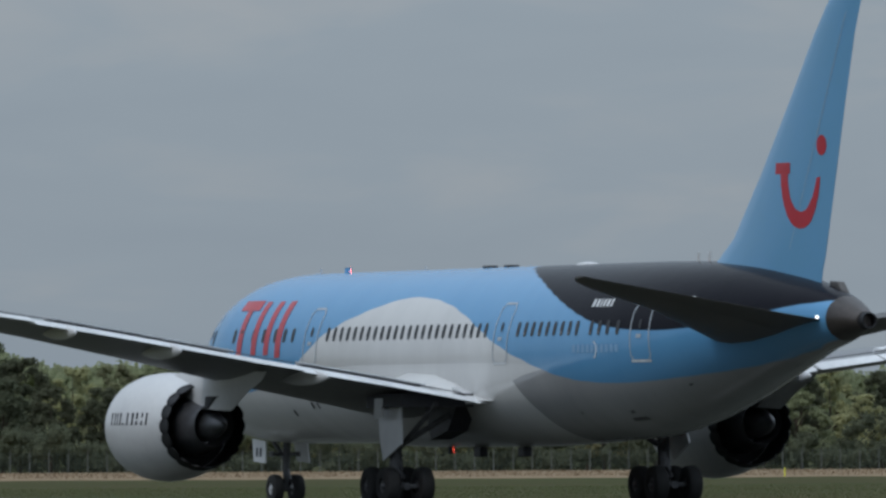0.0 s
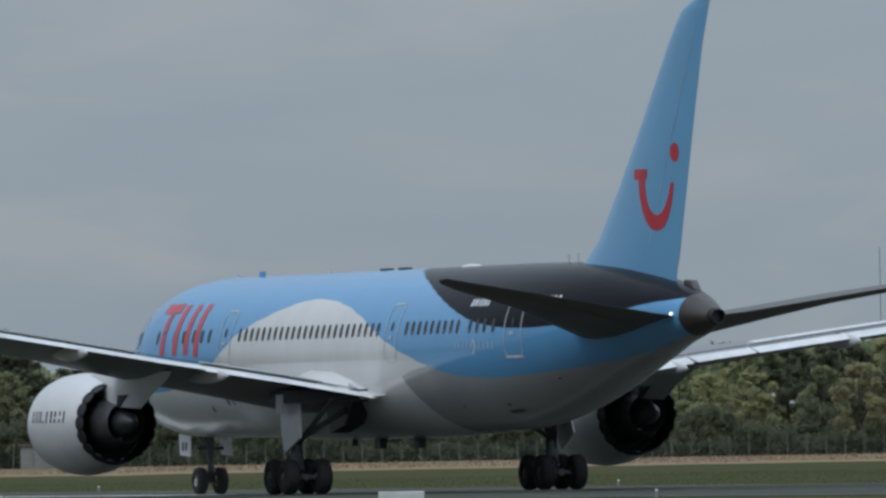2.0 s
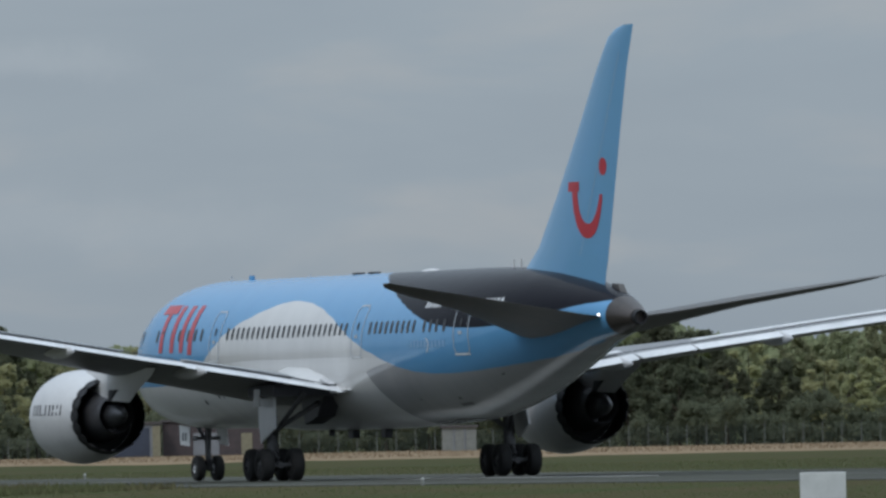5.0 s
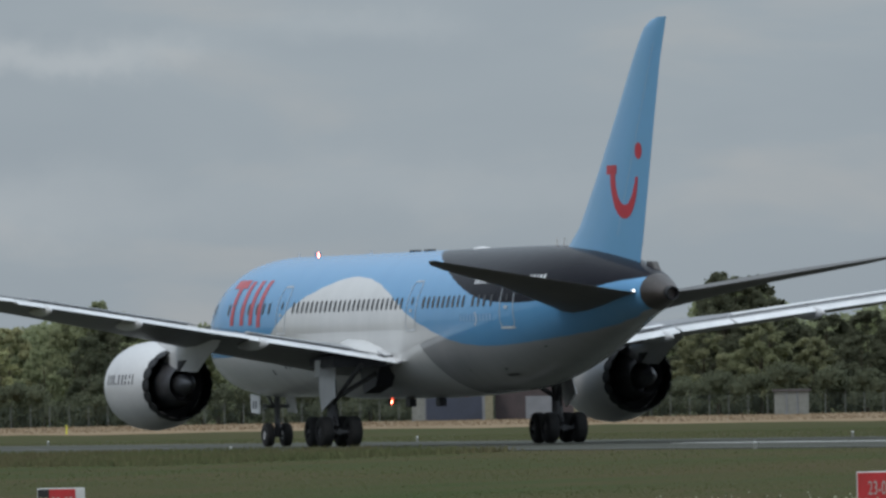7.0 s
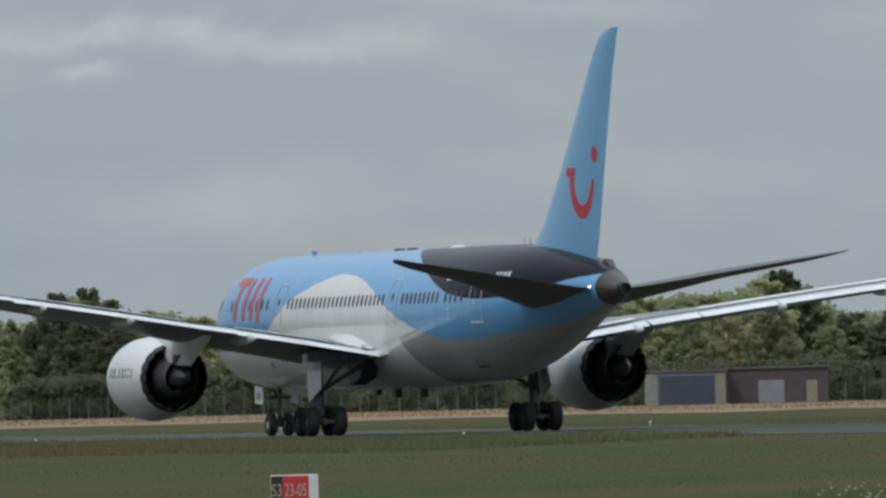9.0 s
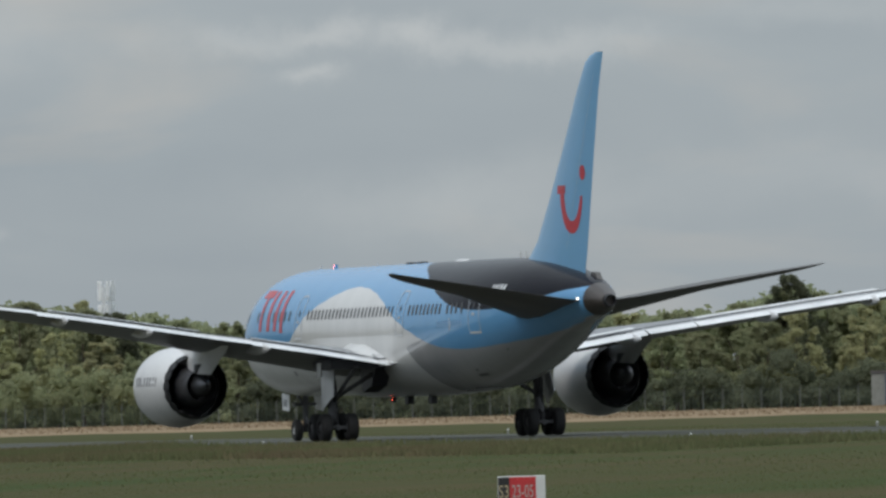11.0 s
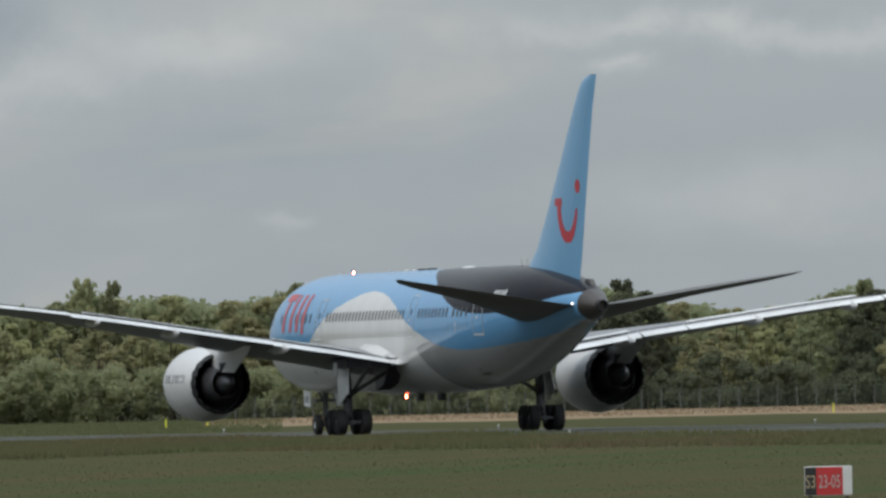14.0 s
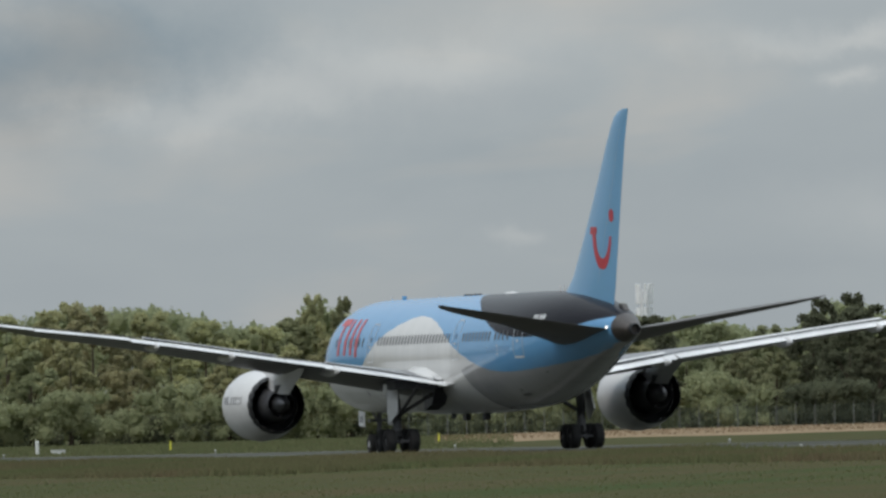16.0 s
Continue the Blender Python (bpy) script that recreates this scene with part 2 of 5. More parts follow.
METAL_DARK = material("hot_metal", (0.125, 0.125, 0.135), 0.42, 0.5, other=(0.07, 0.07, 0.076), scale=2)
NOZZLE = material("nozzle_dark", (0.014, 0.014, 0.017), 0.6, 0.2, other=(0.009, 0.009, 0.010), scale=3)
CONE_METAL = material("tailcone_metal", (0.10, 0.085, 0.078), 0.38, 0.6, other=(0.055, 0.047, 0.044), scale=1.2)
STEEL = material("gear_steel", (0.12, 0.12, 0.125), 0.5, 0.3, other=(0.07, 0.07, 0.075), scale=4)
TYRE = material("tyre_rubber", (0.012, 0.012, 0.013), 0.85, other=(0.019, 0.018, 0.018), scale=5, bump=0.2)
RIM = material("wheel_rim", (0.55, 0.56, 0.57), 0.4, 0.3)
LAMP_RED = material("beacon_red", (1.0, 0.11, 0.06), 0.2, glow=70.0)
LAMP_WHITE = material("tail_light", (1.0, 0.95, 0.85), 0.2, glow=2.0)

GRASS = material("mown_grass", (0.043, 0.061, 0.021), 0.95, other=(0.073, 0.062, 0.031), scale=0.05, amount=0.6, bump=0.15, bump_scale=6, gloss=0.03)
BLADE = material("grass_blades", (0.125, 0.142, 0.066), 0.9, other=(0.155, 0.126, 0.076), scale=0.05, amount=0.5, spread=0.08, gloss=0.03, through=0.4)
BLADE_GREEN = material("green_grass_blades", (0.125, 0.150, 0.070), 0.9, other=(0.150, 0.140, 0.078), scale=0.06, amount=0.4, spread=0.08, gloss=0.03, through=0.4)
DRY = material("dry_grass", (0.26, 0.19, 0.125), 0.95, other=(0.20, 0.15, 0.095), scale=0.06, spread=0.06, gloss=0.03)
ASPHALT = material("runway_asphalt", (0.066, 0.068, 0.055), 0.85, other=(0.054, 0.056, 0.045), scale=0.12, bump=0.3, bump_scale=20, gloss=0.12)
EDGE_LINE = material("worn_runway_paint", (0.22, 0.22, 0.21), 0.8, other=(0.12, 0.12, 0.12), scale=0.2, amount=0.8)
LINE = material("runway_bright_white", (0.70, 0.70, 0.68), 0.7, other=(0.5, 0.5, 0.48), scale=0.3)
LEAF = material("leaves", (0.25, 0.268, 0.15), 0.75, other=(0.31, 0.32, 0.19), scale=0.25, spread=0.24, gloss=0.03, through=0.58)
LEAF_B = material("leaves_yellowish", (0.45, 0.43, 0.235), 0.75, other=(0.34, 0.345, 0.20), scale=0.25, spread=0.22, gloss=0.03, through=0.58)
# leaves of the dark trees, and shade as leaf colour below the trees
LEAF_D = material("leaves_dark_and_shade", (0.115, 0.124, 0.083), 0.75, other=(0.148, 0.158, 0.10), scale=0.25, spread=0.22, gloss=0.03, through=0.58)
BARK = material("bark", (0.10, 0.08, 0.06), 0.9, other=(0.06, 0.05, 0.04), scale=2, bump=0.5, gloss=0.03)
BLOSSOM = material("white_blossom", (0.40, 0.42, 0.30), 0.8)
WIRE = material("fence_wire", (0.075, 0.095, 0.075), 0.6, 0.3)
CONCRETE = material("fence_concrete", (0.23, 0.235, 0.22), 0.85, other=(0.18, 0.185, 0.17), scale=2)
BRICK_DARK = material("dark_brick", (0.082, 0.064, 0.066), 0.9, other=(0.06, 0.05, 0.053), scale=1.2)
SHED_DOOR = material("slate_blue_door", (0.045, 0.055, 0.085), 0.6, other=(0.035, 0.042, 0.065), scale=0.6)
GREY_WALL = material("grey_render", (0.22, 0.23, 0.25), 0.85, other=(0.17, 0.18, 0.20), scale=0.7)
CREAM = material("cream_paint", (0.24, 0.22, 0.15), 0.8)
FENCE_POST = material("fence_post_grey", (0.14, 0.15, 0.14), 0.85, other=(0.10, 0.11, 0.10), scale=2)
ROOF_FELT = material("roof_felt", (0.10, 0.09, 0.09), 0.9)
SIGN_WHITE = material("sign_white", (0.62, 0.63, 0.62), 0.5, other=(0.52, 0.53, 0.52), scale=2)
SIGN_RED = material("sign_red", (0.50, 0.03, 0.035), 0.5, other=(0.40, 0.03, 0.03), scale=2)
SIGN_TEXT = material("worn_sign_text", (0.42, 0.40, 0.37), 0.6)
SIGN_TEXT_WARM = material("worn_sign_text_warm", (0.42, 0.35, 0.22), 0.6)
SIGN_BLACK = material("sign_black", (0.02, 0.02, 0.02), 0.5)
SIGN_YELLOW = material("sign_yellow", (0.62, 0.33, 0.03), 0.5, other=(0.55, 0.28, 0.03), scale=2)
POST_YELLOW = material("marker_yellow", (0.75, 0.72, 0.06), 0.5)
MAST_WHITE = material("mast_galvanised", (0.82, 0.83, 0.84), 0.5)
TOWER_DARK = material("tower_dark_green", (0.05, 0.06, 0.055), 0.8)
TOWER_BROWN = material("tower_brown", (0.17, 0.15, 0.11), 0.8)
TOWER_GREY = material("tower_concrete", (0.24, 0.23, 0.22), 0.8)

# ---------------- mesh helpers ----------------


def thing(name, label, category, group="", kind=""):
    return tagged(new(name), label, category, group, kind)


def link(name, data, mat, parent=None, label="", smooth=False):
    ob = new(name, data)
    if mat and not data.materials:
        data.materials.append(mat)
    if smooth:
        for p in data.polygons:
            p.use_smooth = True
        data.set_sharp_from_angle(angle=radians(32))
    if parent:
        ob.parent = parent
    if label:
        ob["label"] = label
    return ob


def part(name, bm, mat, parent, label="", smooth=False):
    me = bpy.data.meshes.new(name)
    bm.to_mesh(me)
    bm.free()
    return link(name, me, mat, parent, label, smooth)


def mesh(name, verts, faces, mat, parent=None, label="", smooth=False):
    me = bpy.data.meshes.new(name)
    me.from_pydata([tuple(v) for v in verts], [], faces)
    me.update()
    return link(name, me, mat, parent, label, smooth)


def loft(rings, close=True, caps=True):
    """Verts and faces of a skin over equal rings of points."""
    n = len(rings[0])
    verts = [p for r in rings for p in r]
    faces = []
    for i in range(len(rings) - 1):
        for j in range(n if close else n - 1):
            k = (j + 1) % n
            faces.append((i * n + j, i * n + k, (i + 1) * n + k, (i + 1) * n + j))
    if caps:
        faces.append(tuple(reversed(range(n))))
        faces.append(tuple((len(rings) - 1) * n + j for j in range(n)))
    return verts, faces


def add_box(bm, c, size, bevel=0.0, turn=0.0):
    m = Matrix.Translation(c) @ Matrix.Rotation(radians(turn), 4, "Z") @ Matrix.Diagonal((*size, 1))
    r = bmesh.ops.create_cube(bm, size=1, matrix=m)
    if bevel:
        ed = list({e for v in r["verts"] for e in v.link_edges})
        bmesh.ops.bevel(bm, geom=ed, offset=bevel, segments=2, affect="EDGES", profile=0.5)
    return bm


def box(name, c, size, mat, parent, label="", bevel=0.0, turn=0.0):
    return part(name, add_box(bmesh.new(), c, size, bevel, turn), mat, parent, label)


def tube(a, b, r1, r2=None, n=10):
    """Verts and faces of a tapered round bar."""
    a, b = Vector(a), Vector(b)
    r2 = r1 if r2 is None else r2
    q = (b - a).to_track_quat("Z", "Y")
    rings = []
    for c, r in ((a, r1), (b, r2)):
        rings.append([c + q @ Vector((math.cos(t) * r, math.sin(t) * r, 0)) for t in (2 * math.pi * i / n for i in range(n))])
    return loft(rings)


def bars(name, items, mat, parent, label="", n=10):
    V, F = [], []
    for it in items:
        v, f = tube(*it, n=n)
        F += [tuple(i + len(V) for i in q) for q in f]
        V += v
    return mesh(name, V, F, mat, parent, label, True)


# ---------------- ground and runway ----------------
RWY_X, RWY_HALF = 192.0, 22.5


def ground_z(x):
    return -0.02 * min(max(RWY_X - RWY_HALF - x, 0), 75)


def build_ground():
    xs = [-4500, -1500, -300, 0, 60, 90, 94.5, 105, 120, 140, 155, 169.5, 192, 214.5, 260, 330, 450, 700, 1200, 2200, 4500]
    ys = [-2000, -500, 0, 200, 300, 350, 400, 450, 500, 600, 800, 1100, 1500, 2000, 3000, 4800]
    V = [(x, y, ground_z(x)) for y in ys for x in xs]
    n = len(xs)
    F = [(j * n + i, j * n + i + 1, (j + 1) * n + i + 1, (j + 1) * n + i) for j in range(len(ys) - 1) for i in range(n - 1)]
    g = mesh("ground", V, F, GRASS)
    tagged(g, "mown green airfield grass with brownish patches", "ground", kind="structure")
    bm = add_box(bmesh.new(), (RWY_X, 1250, -0.1), (RWY_HALF * 2, 4300, 0.26))
    r = part("runway", bm, ASPHALT, None)
    tagged(r, "grey worn asphalt runway between mown grass", "runway", kind="structure")
    for sgn in (-1, 1):
        box("edge_line", (RWY_X + sgn * (RWY_HALF - 1.2), 1250, 0.034), (0.45, 4300, 0.012), EDGE_LINE, r, "white painted runway edge line")
    for i in range(-3, 20):
        if i == 0:
            # one wide bright strip for a brighter patch of runway, no regular dash
            box("runway_dash", (RWY_X, 538, 0.034), (1.6, 32, 0.012), LINE, r, "bright white strip on the runway")
        else:
            box("runway_dash", (RWY_X, 538 + i * 50, 0.034), (0.6, 30, 0.012), EDGE_LINE, r, "worn centre line dash")


build_ground()


def far(bearing, dist, z=0.0, axis=18.0):
    """A place on a line square to the bearing `axis`, dist away from the eye along that bearing."""
    r = dist / math.cos(radians(bearing - axis))
    return Vector((r * math.sin(radians(bearing)), r * math.cos(radians(bearing)), z))


# dry strip before the fence
def dry_strip():
    V, F = [], []
    edge = [1130, 1180, 1300, 1560, 1700]
    bs = [14.3 + 0.25 * i for i in range(53)]
    for b in bs:
        for k, d in enumerate(edge):
            jit = 90 * noise.noise(Vector((b * 2.1, k * 3.0, 1))) if k == 0 else 0
            V.append(far(b, d + jit, (0.0 if k == 0 else 0.05)))
    n = len(edge)
    for i in range(len(bs) - 1):
        for k in range(n - 1):
            F.append((i * n + k, (i + 1) * n + k, (i + 1) * n + k + 1, i * n + k + 1))
    tagged(mesh("dry_grass_strip", V, F, DRY), "strip of dry straw-coloured grass before the fence", "ground", kind="structure")


dry_strip()

# ---------------- the airliner ----------------
# its own space: x to starboard, y forward from the main gear, z up from the runway
SECTIONS = [(28.2, 0.03, 4.06, 4.0), (27.9, 0.75, 4.75, 3.3), (27.3, 1.25, 5.35, 2.9), (26.2, 1.85, 6.25, 2.55), (25, 2.25, 7.0, 2.35),
            (23.5, 2.6, 7.6, 2.2), (21.5, 2.82, 7.93, 2.12), (19, 2.885, 8.05, 2.11), (-5, 2.885, 8.05, 2.11), (-8, 2.885, 8.05, 2.13), (-11, 2.86, 8.05, 2.22),
            (-14, 2.74, 8.03, 2.58), (-17, 2.48, 7.97, 3.16), (-20, 2.08, 7.8, 3.86), (-22.5, 1.66, 7.5, 4.45), (-24.6, 1.25, 7.18, 4.92),
            (-26.5, 0.82, 6.78, 5.24), (-27.4, 0.58, 6.5, 5.46), (-28.2, 0.33, 6.22, 5.62)]


def section(u):
    """Half width, top and bottom of the fuselage at u, on smooth curves."""
    s = sorted(SECTIONS)
    us = [q[0] for q in s]
    i = min(max(np.searchsorted(us, u) - 1, 0), len(s) - 2)
    t = min(max((u - us[i]) / (us[i + 1] - us[i]), 0), 1)
    out = []
    for k in (1, 2, 3):
        y0, y1 = s[i][k], s[i + 1][k]
        h = us[i + 1] - us[i]
        d = [(s[j + 1][k] - s[j][k]) / (us[j + 1] - us[j]) for j in (max(i - 1, 0), i, min(i + 1, len(s) - 2))]
        m0 = 0 if d[0] * d[1] <= 0 else 2 * d[0] * d[1] / (d[0] + d[1])
        m1 = 0 if d[1] * d[2] <= 0 else 2 * d[1] * d[2] / (d[1] + d[2])
        out.append(y0 * (2 * t**3 - 3 * t**2 + 1) + h * m0 * (t**3 - 2 * t**2 + t) + y1 * (3 * t**2 - 2 * t**3) + h * m1 * (t**3 - t**2))
    return out


def skin(u, z, out=0.012):
    """The point on the port side of the fuselage at u, z, lifted a little."""
    w, top, bot = section(u)
    c, h = (top + bot) / 2, (top - bot) / 2
    q = max(-0.999, min(0.999, (z - c) / h))
    x = -w * math.sqrt(1 - q * q)
    n = Vector((x / (w * w), 0, (z - c) / (h * h))).normalized()
    return Vector((x, u, z)) + n * out


def ring(u, n=72):
    w, top, bot = section(u)
    return [(math.sin(t) * w, u, (top + bot) / 2 + math.cos(t) * (top - bot) / 2) for t in (2 * math.pi * i / n for i in range(n))]


plane = thing("airliner", "blue, white and dark grey twin-engined airliner rolling on the runway", "airplane")


def decal(name, outline, mat, parent, label="", out=0.014):
    """A flat marking laid on the port skin, from an outline of (u, z) pairs."""
    bm = bmesh.new()
    vs = [bm.verts.new(skin(u, z, out)) for u, z in outline]
    bm.faces.new(vs)
    bmesh.ops.recalc_face_normals(bm, faces=bm.faces)
    if len(vs) > 4:
        bmesh.ops.triangulate(bm, faces=bm.faces)
    return part(name, bm, mat, parent, label)


def strip(name, path, width, mat, parent, label="", out=0.014, closed=False):
    """A band of even width along a path of (u, z) pairs on the skin."""
    P = [Vector(p) for p in path]
    n = len(P)
    V, F = [], []
    for i in range(n):
        a = P[(i - 1) % n] if closed or i else P[0]
        b = P[(i + 1) % n] if closed or i < n - 1 else P[-1]
        d = (b - a).normalized()
        o = Vector((-d.y, d.x)) * width / 2
        V += [skin(*(P[i] + o), out), skin(*(P[i] - o), out)]
    for i in range(n if closed else n - 1):
        j = (i + 1) % n
        F.append((2 * i, 2 * i + 1, 2 * j + 1, 2 * j))
    return mesh(name, V, F, mat, parent, label)


def fuselage():
    us = sorted({28.2, 28.12, 28.0, 27.8, *[27.6 - 0.3 * i for i in range(25)], *[20.0 - 1.0 * i for i in range(26)], *[-6.0 - 0.5 * i for i in range(42)], -26.7})
    v, f = loft([ring(u) for u in us if u >= -26.7])
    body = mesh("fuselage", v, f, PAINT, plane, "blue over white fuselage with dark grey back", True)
    v, f = loft([ring(u) for u in (-26.7, -26.95, -27.2, -27.5, -27.8, -28.2)])
    cone = mesh("tail_cone", v, f, CONE_METAL, plane, "dark bare metal tail cone", True)
    v, f = loft([[(math.sin(t) * r, u, 5.92 + math.cos(t) * r) for t in (2 * math.pi * i / 24 for i in range(24))] for u, r in ((-28.1, 0.3), (-28.5, 0.26), (-28.49, 0.21), (-27.9, 0.2))])
    mesh("exhaust_pipe", v, f, NOZZLE, cone, "black exhaust pipe", True)
    # belly fairing below the wing root: a swelling of the lower body that fades out fore and aft
    def ease(x):
        x = min(max(x, 0.0), 1.0)
        return x * x * (3 - 2 * x)
    rings = []
    for i in range(30):
        u = 14.5 - 25.5 * i / 29
        swell = ease((14.5 - u) / 6.0) * ease((u + 11.0) / 10.0)
        w, top, bot = section(u)
        c, h = (top + bot) / 2, (top - bot) / 2
        rr = []
        for k in range(64):
            t = 2 * math.pi * k / 64
            g = ease((-math.cos(t) - 0.05) / 0.5) * swell
            rr.append((math.sin(t) * (w * 0.995 + 0.36 * g), u, c + math.cos(t) * (h * 0.995 + 0.17 * g)))
        rings.append(rr)
    v, f = loft(rings)
    mesh("belly_fairing", v, f, PAINT, plane, "white belly fairing", True)
    return body


body = fuselage()


HOODS = []


def cabin_details():
    rows = [(11.62 - 0.626 * i) for i in range(24)] + [(-5.66 - 0.634 * i) for i in range(9)] + [-11.9, -12.56, -13.22, -14.0] + [23.2, 20.6, 19.9, 18.7, 17.7, 16.6, 15.7, 14.9]
    for u in rows:
        pts = [(u + 0.135 * math.copysign(abs(math.cos(t)) ** 0.6, math.cos(t)), 5.86 + 0.245 * math.copysign(abs(math.sin(t)) ** 0.6, math.sin(t))) for t in (2 * math.pi * i / 14 for i in range(14))]
        w = decal("cabin_window", pts, GLASS_DARK, body)
        # a grey patch low in most windows paints a reflection on the glass
        if u < 12 and random.random() < 0.8:
            d = random.uniform(0.0, 0.1)
            decal("window_reflection", [(u + 0.1, 5.66), (u - 0.1, 5.66), (u - 0.105, 5.78 - d), (u + 0.105, 5.78 - d)], WINDOW_REFLECTION, w, "painted grey reflection low in the window", 0.02)
    for u0, u1, lo, hi in ((13.75, 12.55, 4.8, 6.75), (-3.6, -4.82, 4.75, 6.74), (-14.98, -16.3, 4.75, 6.6), (24.2, 23.2, 4.8, 6.6)):
        r = 0.18
        pts = [(u0, lo + r), (u0 - r, lo), (u1 + r, lo), (u1, lo + r)]
        side1 = [(u1, lo + r + (hi - lo - 2 * r) * k / 6) for k in range(1, 6)]
        top = [(u1, hi - r), (u1 + r, hi), (u0 - r, hi), (u0, hi - r)]
        side0 = [(u0, hi - r - (hi - lo - 2 * r) * k / 6) for k in range(1, 6)]
        d = strip("cabin_door", pts + side1 + top + side0, 0.07, DOOR_LINE, body, "closed cabin door with a pale outline", closed=True)
        c = (u0 + u1) / 2
        decal("door_window", [(c + 0.1 * math.cos(t), 5.95 + 0.17 * math.sin(t)) for t in (2 * math.pi * i / 10 for i in range(10))], GLASS_DARK, d, out=0.02)
        decal("door_handle", [(c + 0.22, 5.5), (c - 0.12, 5.5), (c - 0.12, 5.62), (c + 0.22, 5.62)], DOOR_LINE, d, "pale handle recess", out=0.02)
        decal("door_sill", [(u0, lo - 0.05), (u1, lo - 0.05), (u1, lo + 0.03), (u0, lo + 0.03)], PALE, d, "pale sill", out=0.02)
    # large red strokes of the airline mark, slanted, on the forward side
    def stroke(path, w):
        strip("mark_stroke", path, w, RED, body, "red painted stroke", out=0.016)
    def slant(u, z0, z1, lean=0.03, k=8):
        return [(u + lean * (z0 + (z1 - z0) * i / k - 5.2), z0 + (z1 - z0) * i / k) for i in range(k + 1)]
    stroke(slant(19.9, 5.2, 7.05), 0.48)
    strip("mark_stroke", [(21.1, 6.93), (20.5, 6.93), (20.0, 6.93), (19.5, 6.93), (19.1, 6.93)], 0.34, RED, body, "red painted stroke", out=0.018)
    stroke(slant(18.5, 5.2, 7.05), 0.46)
    stroke(slant(17.3, 5.2, 7.05), 0.46)
    stroke(slant(16.2, 5.1, 7.05), 0.50)
    # registration and type markings as plain bars
    u = -11.36
    for w in (0.2, 0.2, 0.12, 0.16, 0.2, 0.16):
        decal("marking_bar", [(u, 6.55), (u - w, 6.55), (u - w + 0.05, 6.8), (u + 0.05, 6.8)], PALE, body, "pale registration bar")
        u -= w + 0.12
    u = -17.3
    for w in (0.2, 0.2, 0.12, 0.2, 0.2):
        decal("marking_bar", [(u, 6.58), (u - w, 6.58), (u - w, 6.82), (u, 6.82)], PALE, body, "pale marking bar")
        u -= w + 0.16
    u = -10.55
    for i in range(10):
        w = 0.22
        decal("marking_bar", [(u, 5.05), (u - w, 5.05), (u - w, 5.31), (u, 5.31)], FAINT, body, "faint pale-blue marking bar")
        u -= 0.37
    arc = [(-12.2 - 0.24 * math.cos((k - 5) / 5 * 1.3), 5.13 + 0.27 * math.sin((k - 5) / 5 * 1.3)) for k in range(11)]
    strip("marking_arc", arc, 0.07, PALE, body, "pale arc")
    # small vents, drains and static ports low on the rear body
    for u, z, a, b in ((-12.6, 2.78, 0.95, 0.1), (-12.95, 3.02, 0.3, 0.08), (14.15, 3.3, 0.22, 0.2), (13.6, 3.3, 0.22, 0.2), (16.2, 3.05, 0.2, 0.2), (-17.6, 3.9, 0.25, 0.06), (-9.4, 3.0, 0.18, 0.08)):
        decal("vent", [(u, z), (u - a, z + 0.05), (u - a, z + b + 0.05), (u, z + b)], INK_SHADE, body, "dark vent")
    strip("outlet_ring", [(10.05 + 0.2 * math.cos(k * 0.4488), 2.62 + 0.16 * math.sin(k * 0.4488)) for k in range(14)], 0.09, PALE, body, "white ring round a small outlet", closed=True)
    decal("outlet", [(10.05 + 0.14 * math.cos(k * 0.6283), 2.62 + 0.11 * math.sin(k * 0.6283)) for k in range(10)], INK_SHADE, body, "dark outlet")
    decal("outlet_flap", [(9.85, 2.56), (9.1, 2.42), (9.1, 2.5), (9.85, 2.68)], PALE, body, "pale outlet flap")
    # blade antennas, cover and beacons
    for u in (3.61, 1.72):
        bm = bmesh.new()
        add_box(bm, (0, u, 8.08), (0.4, 0.5, 0.1), 0.04)
        part("antenna_cover", bm, STAB_DARK, body, "dark antenna cover")
    for u, h in ((-14.5, 0.3), (-15.4, 0.3), (19.3, 0.22), (9.5, 0.16)):
        v, f = loft([[(x, u + y, 7.98 if k == 0 else 8.02 + h) for x, y in ((0.012, 0.12 - 0.1 * k), (-0.012, 0.12 - 0.1 * k), (-0.012, -0.1 - 0.02 * k), (0.012, -0.1 - 0.02 * k))] for k in (0, 1)])
        mesh("blade_antenna", v, f, WHITE, body, "white blade antenna")
    bm = bmesh.new()
    bmesh.ops.create_uvsphere(bm, u_segments=16, v_segments=8, radius=1, matrix=Matrix.Translation((0, -5.0, 8.0)) @ Matrix.Diagonal((0.35, 0.75, 0.14, 1)))
    part("antenna_dome", bm, WHITE, body, "low white antenna dome", True)
    for u, z, sg in ((16.7, 8.02, 1), (7.2, 1.93, -1)):
        bm = bmesh.new()
        bmesh.ops.create_uvsphere(bm, u_segments=12, v_segments=8, radius=0.042, matrix=Matrix.Translation((0, u, z + sg * 0.1)) @ Matrix.Diagonal((1, 1, 1.9, 1)))
        part("beacon_lamp", bm, LAMP_RED, plane, "glowing red anti-collision lamp", True)
        # an added turning hood, open towards one side, hides each lamp between flashes
        a = [radians(-90 + 16 + (360 - 32) * k / 20) for k in range(21)]
        V = [(math.cos(t) * r, math.sin(t) * r, zz) for t in a for r in (0.11, 0.122) for zz in (-0.03 * sg, sg * 0.21)]
        F = []
        for k in range(20):
            q = 4 * k
            F += [(q, q + 1, q + 5, q + 4), (q + 2, q + 6, q + 7, q + 3), (q + 1, q + 3, q + 7, q + 5)]
        V.append((0, 0, sg * 0.21))
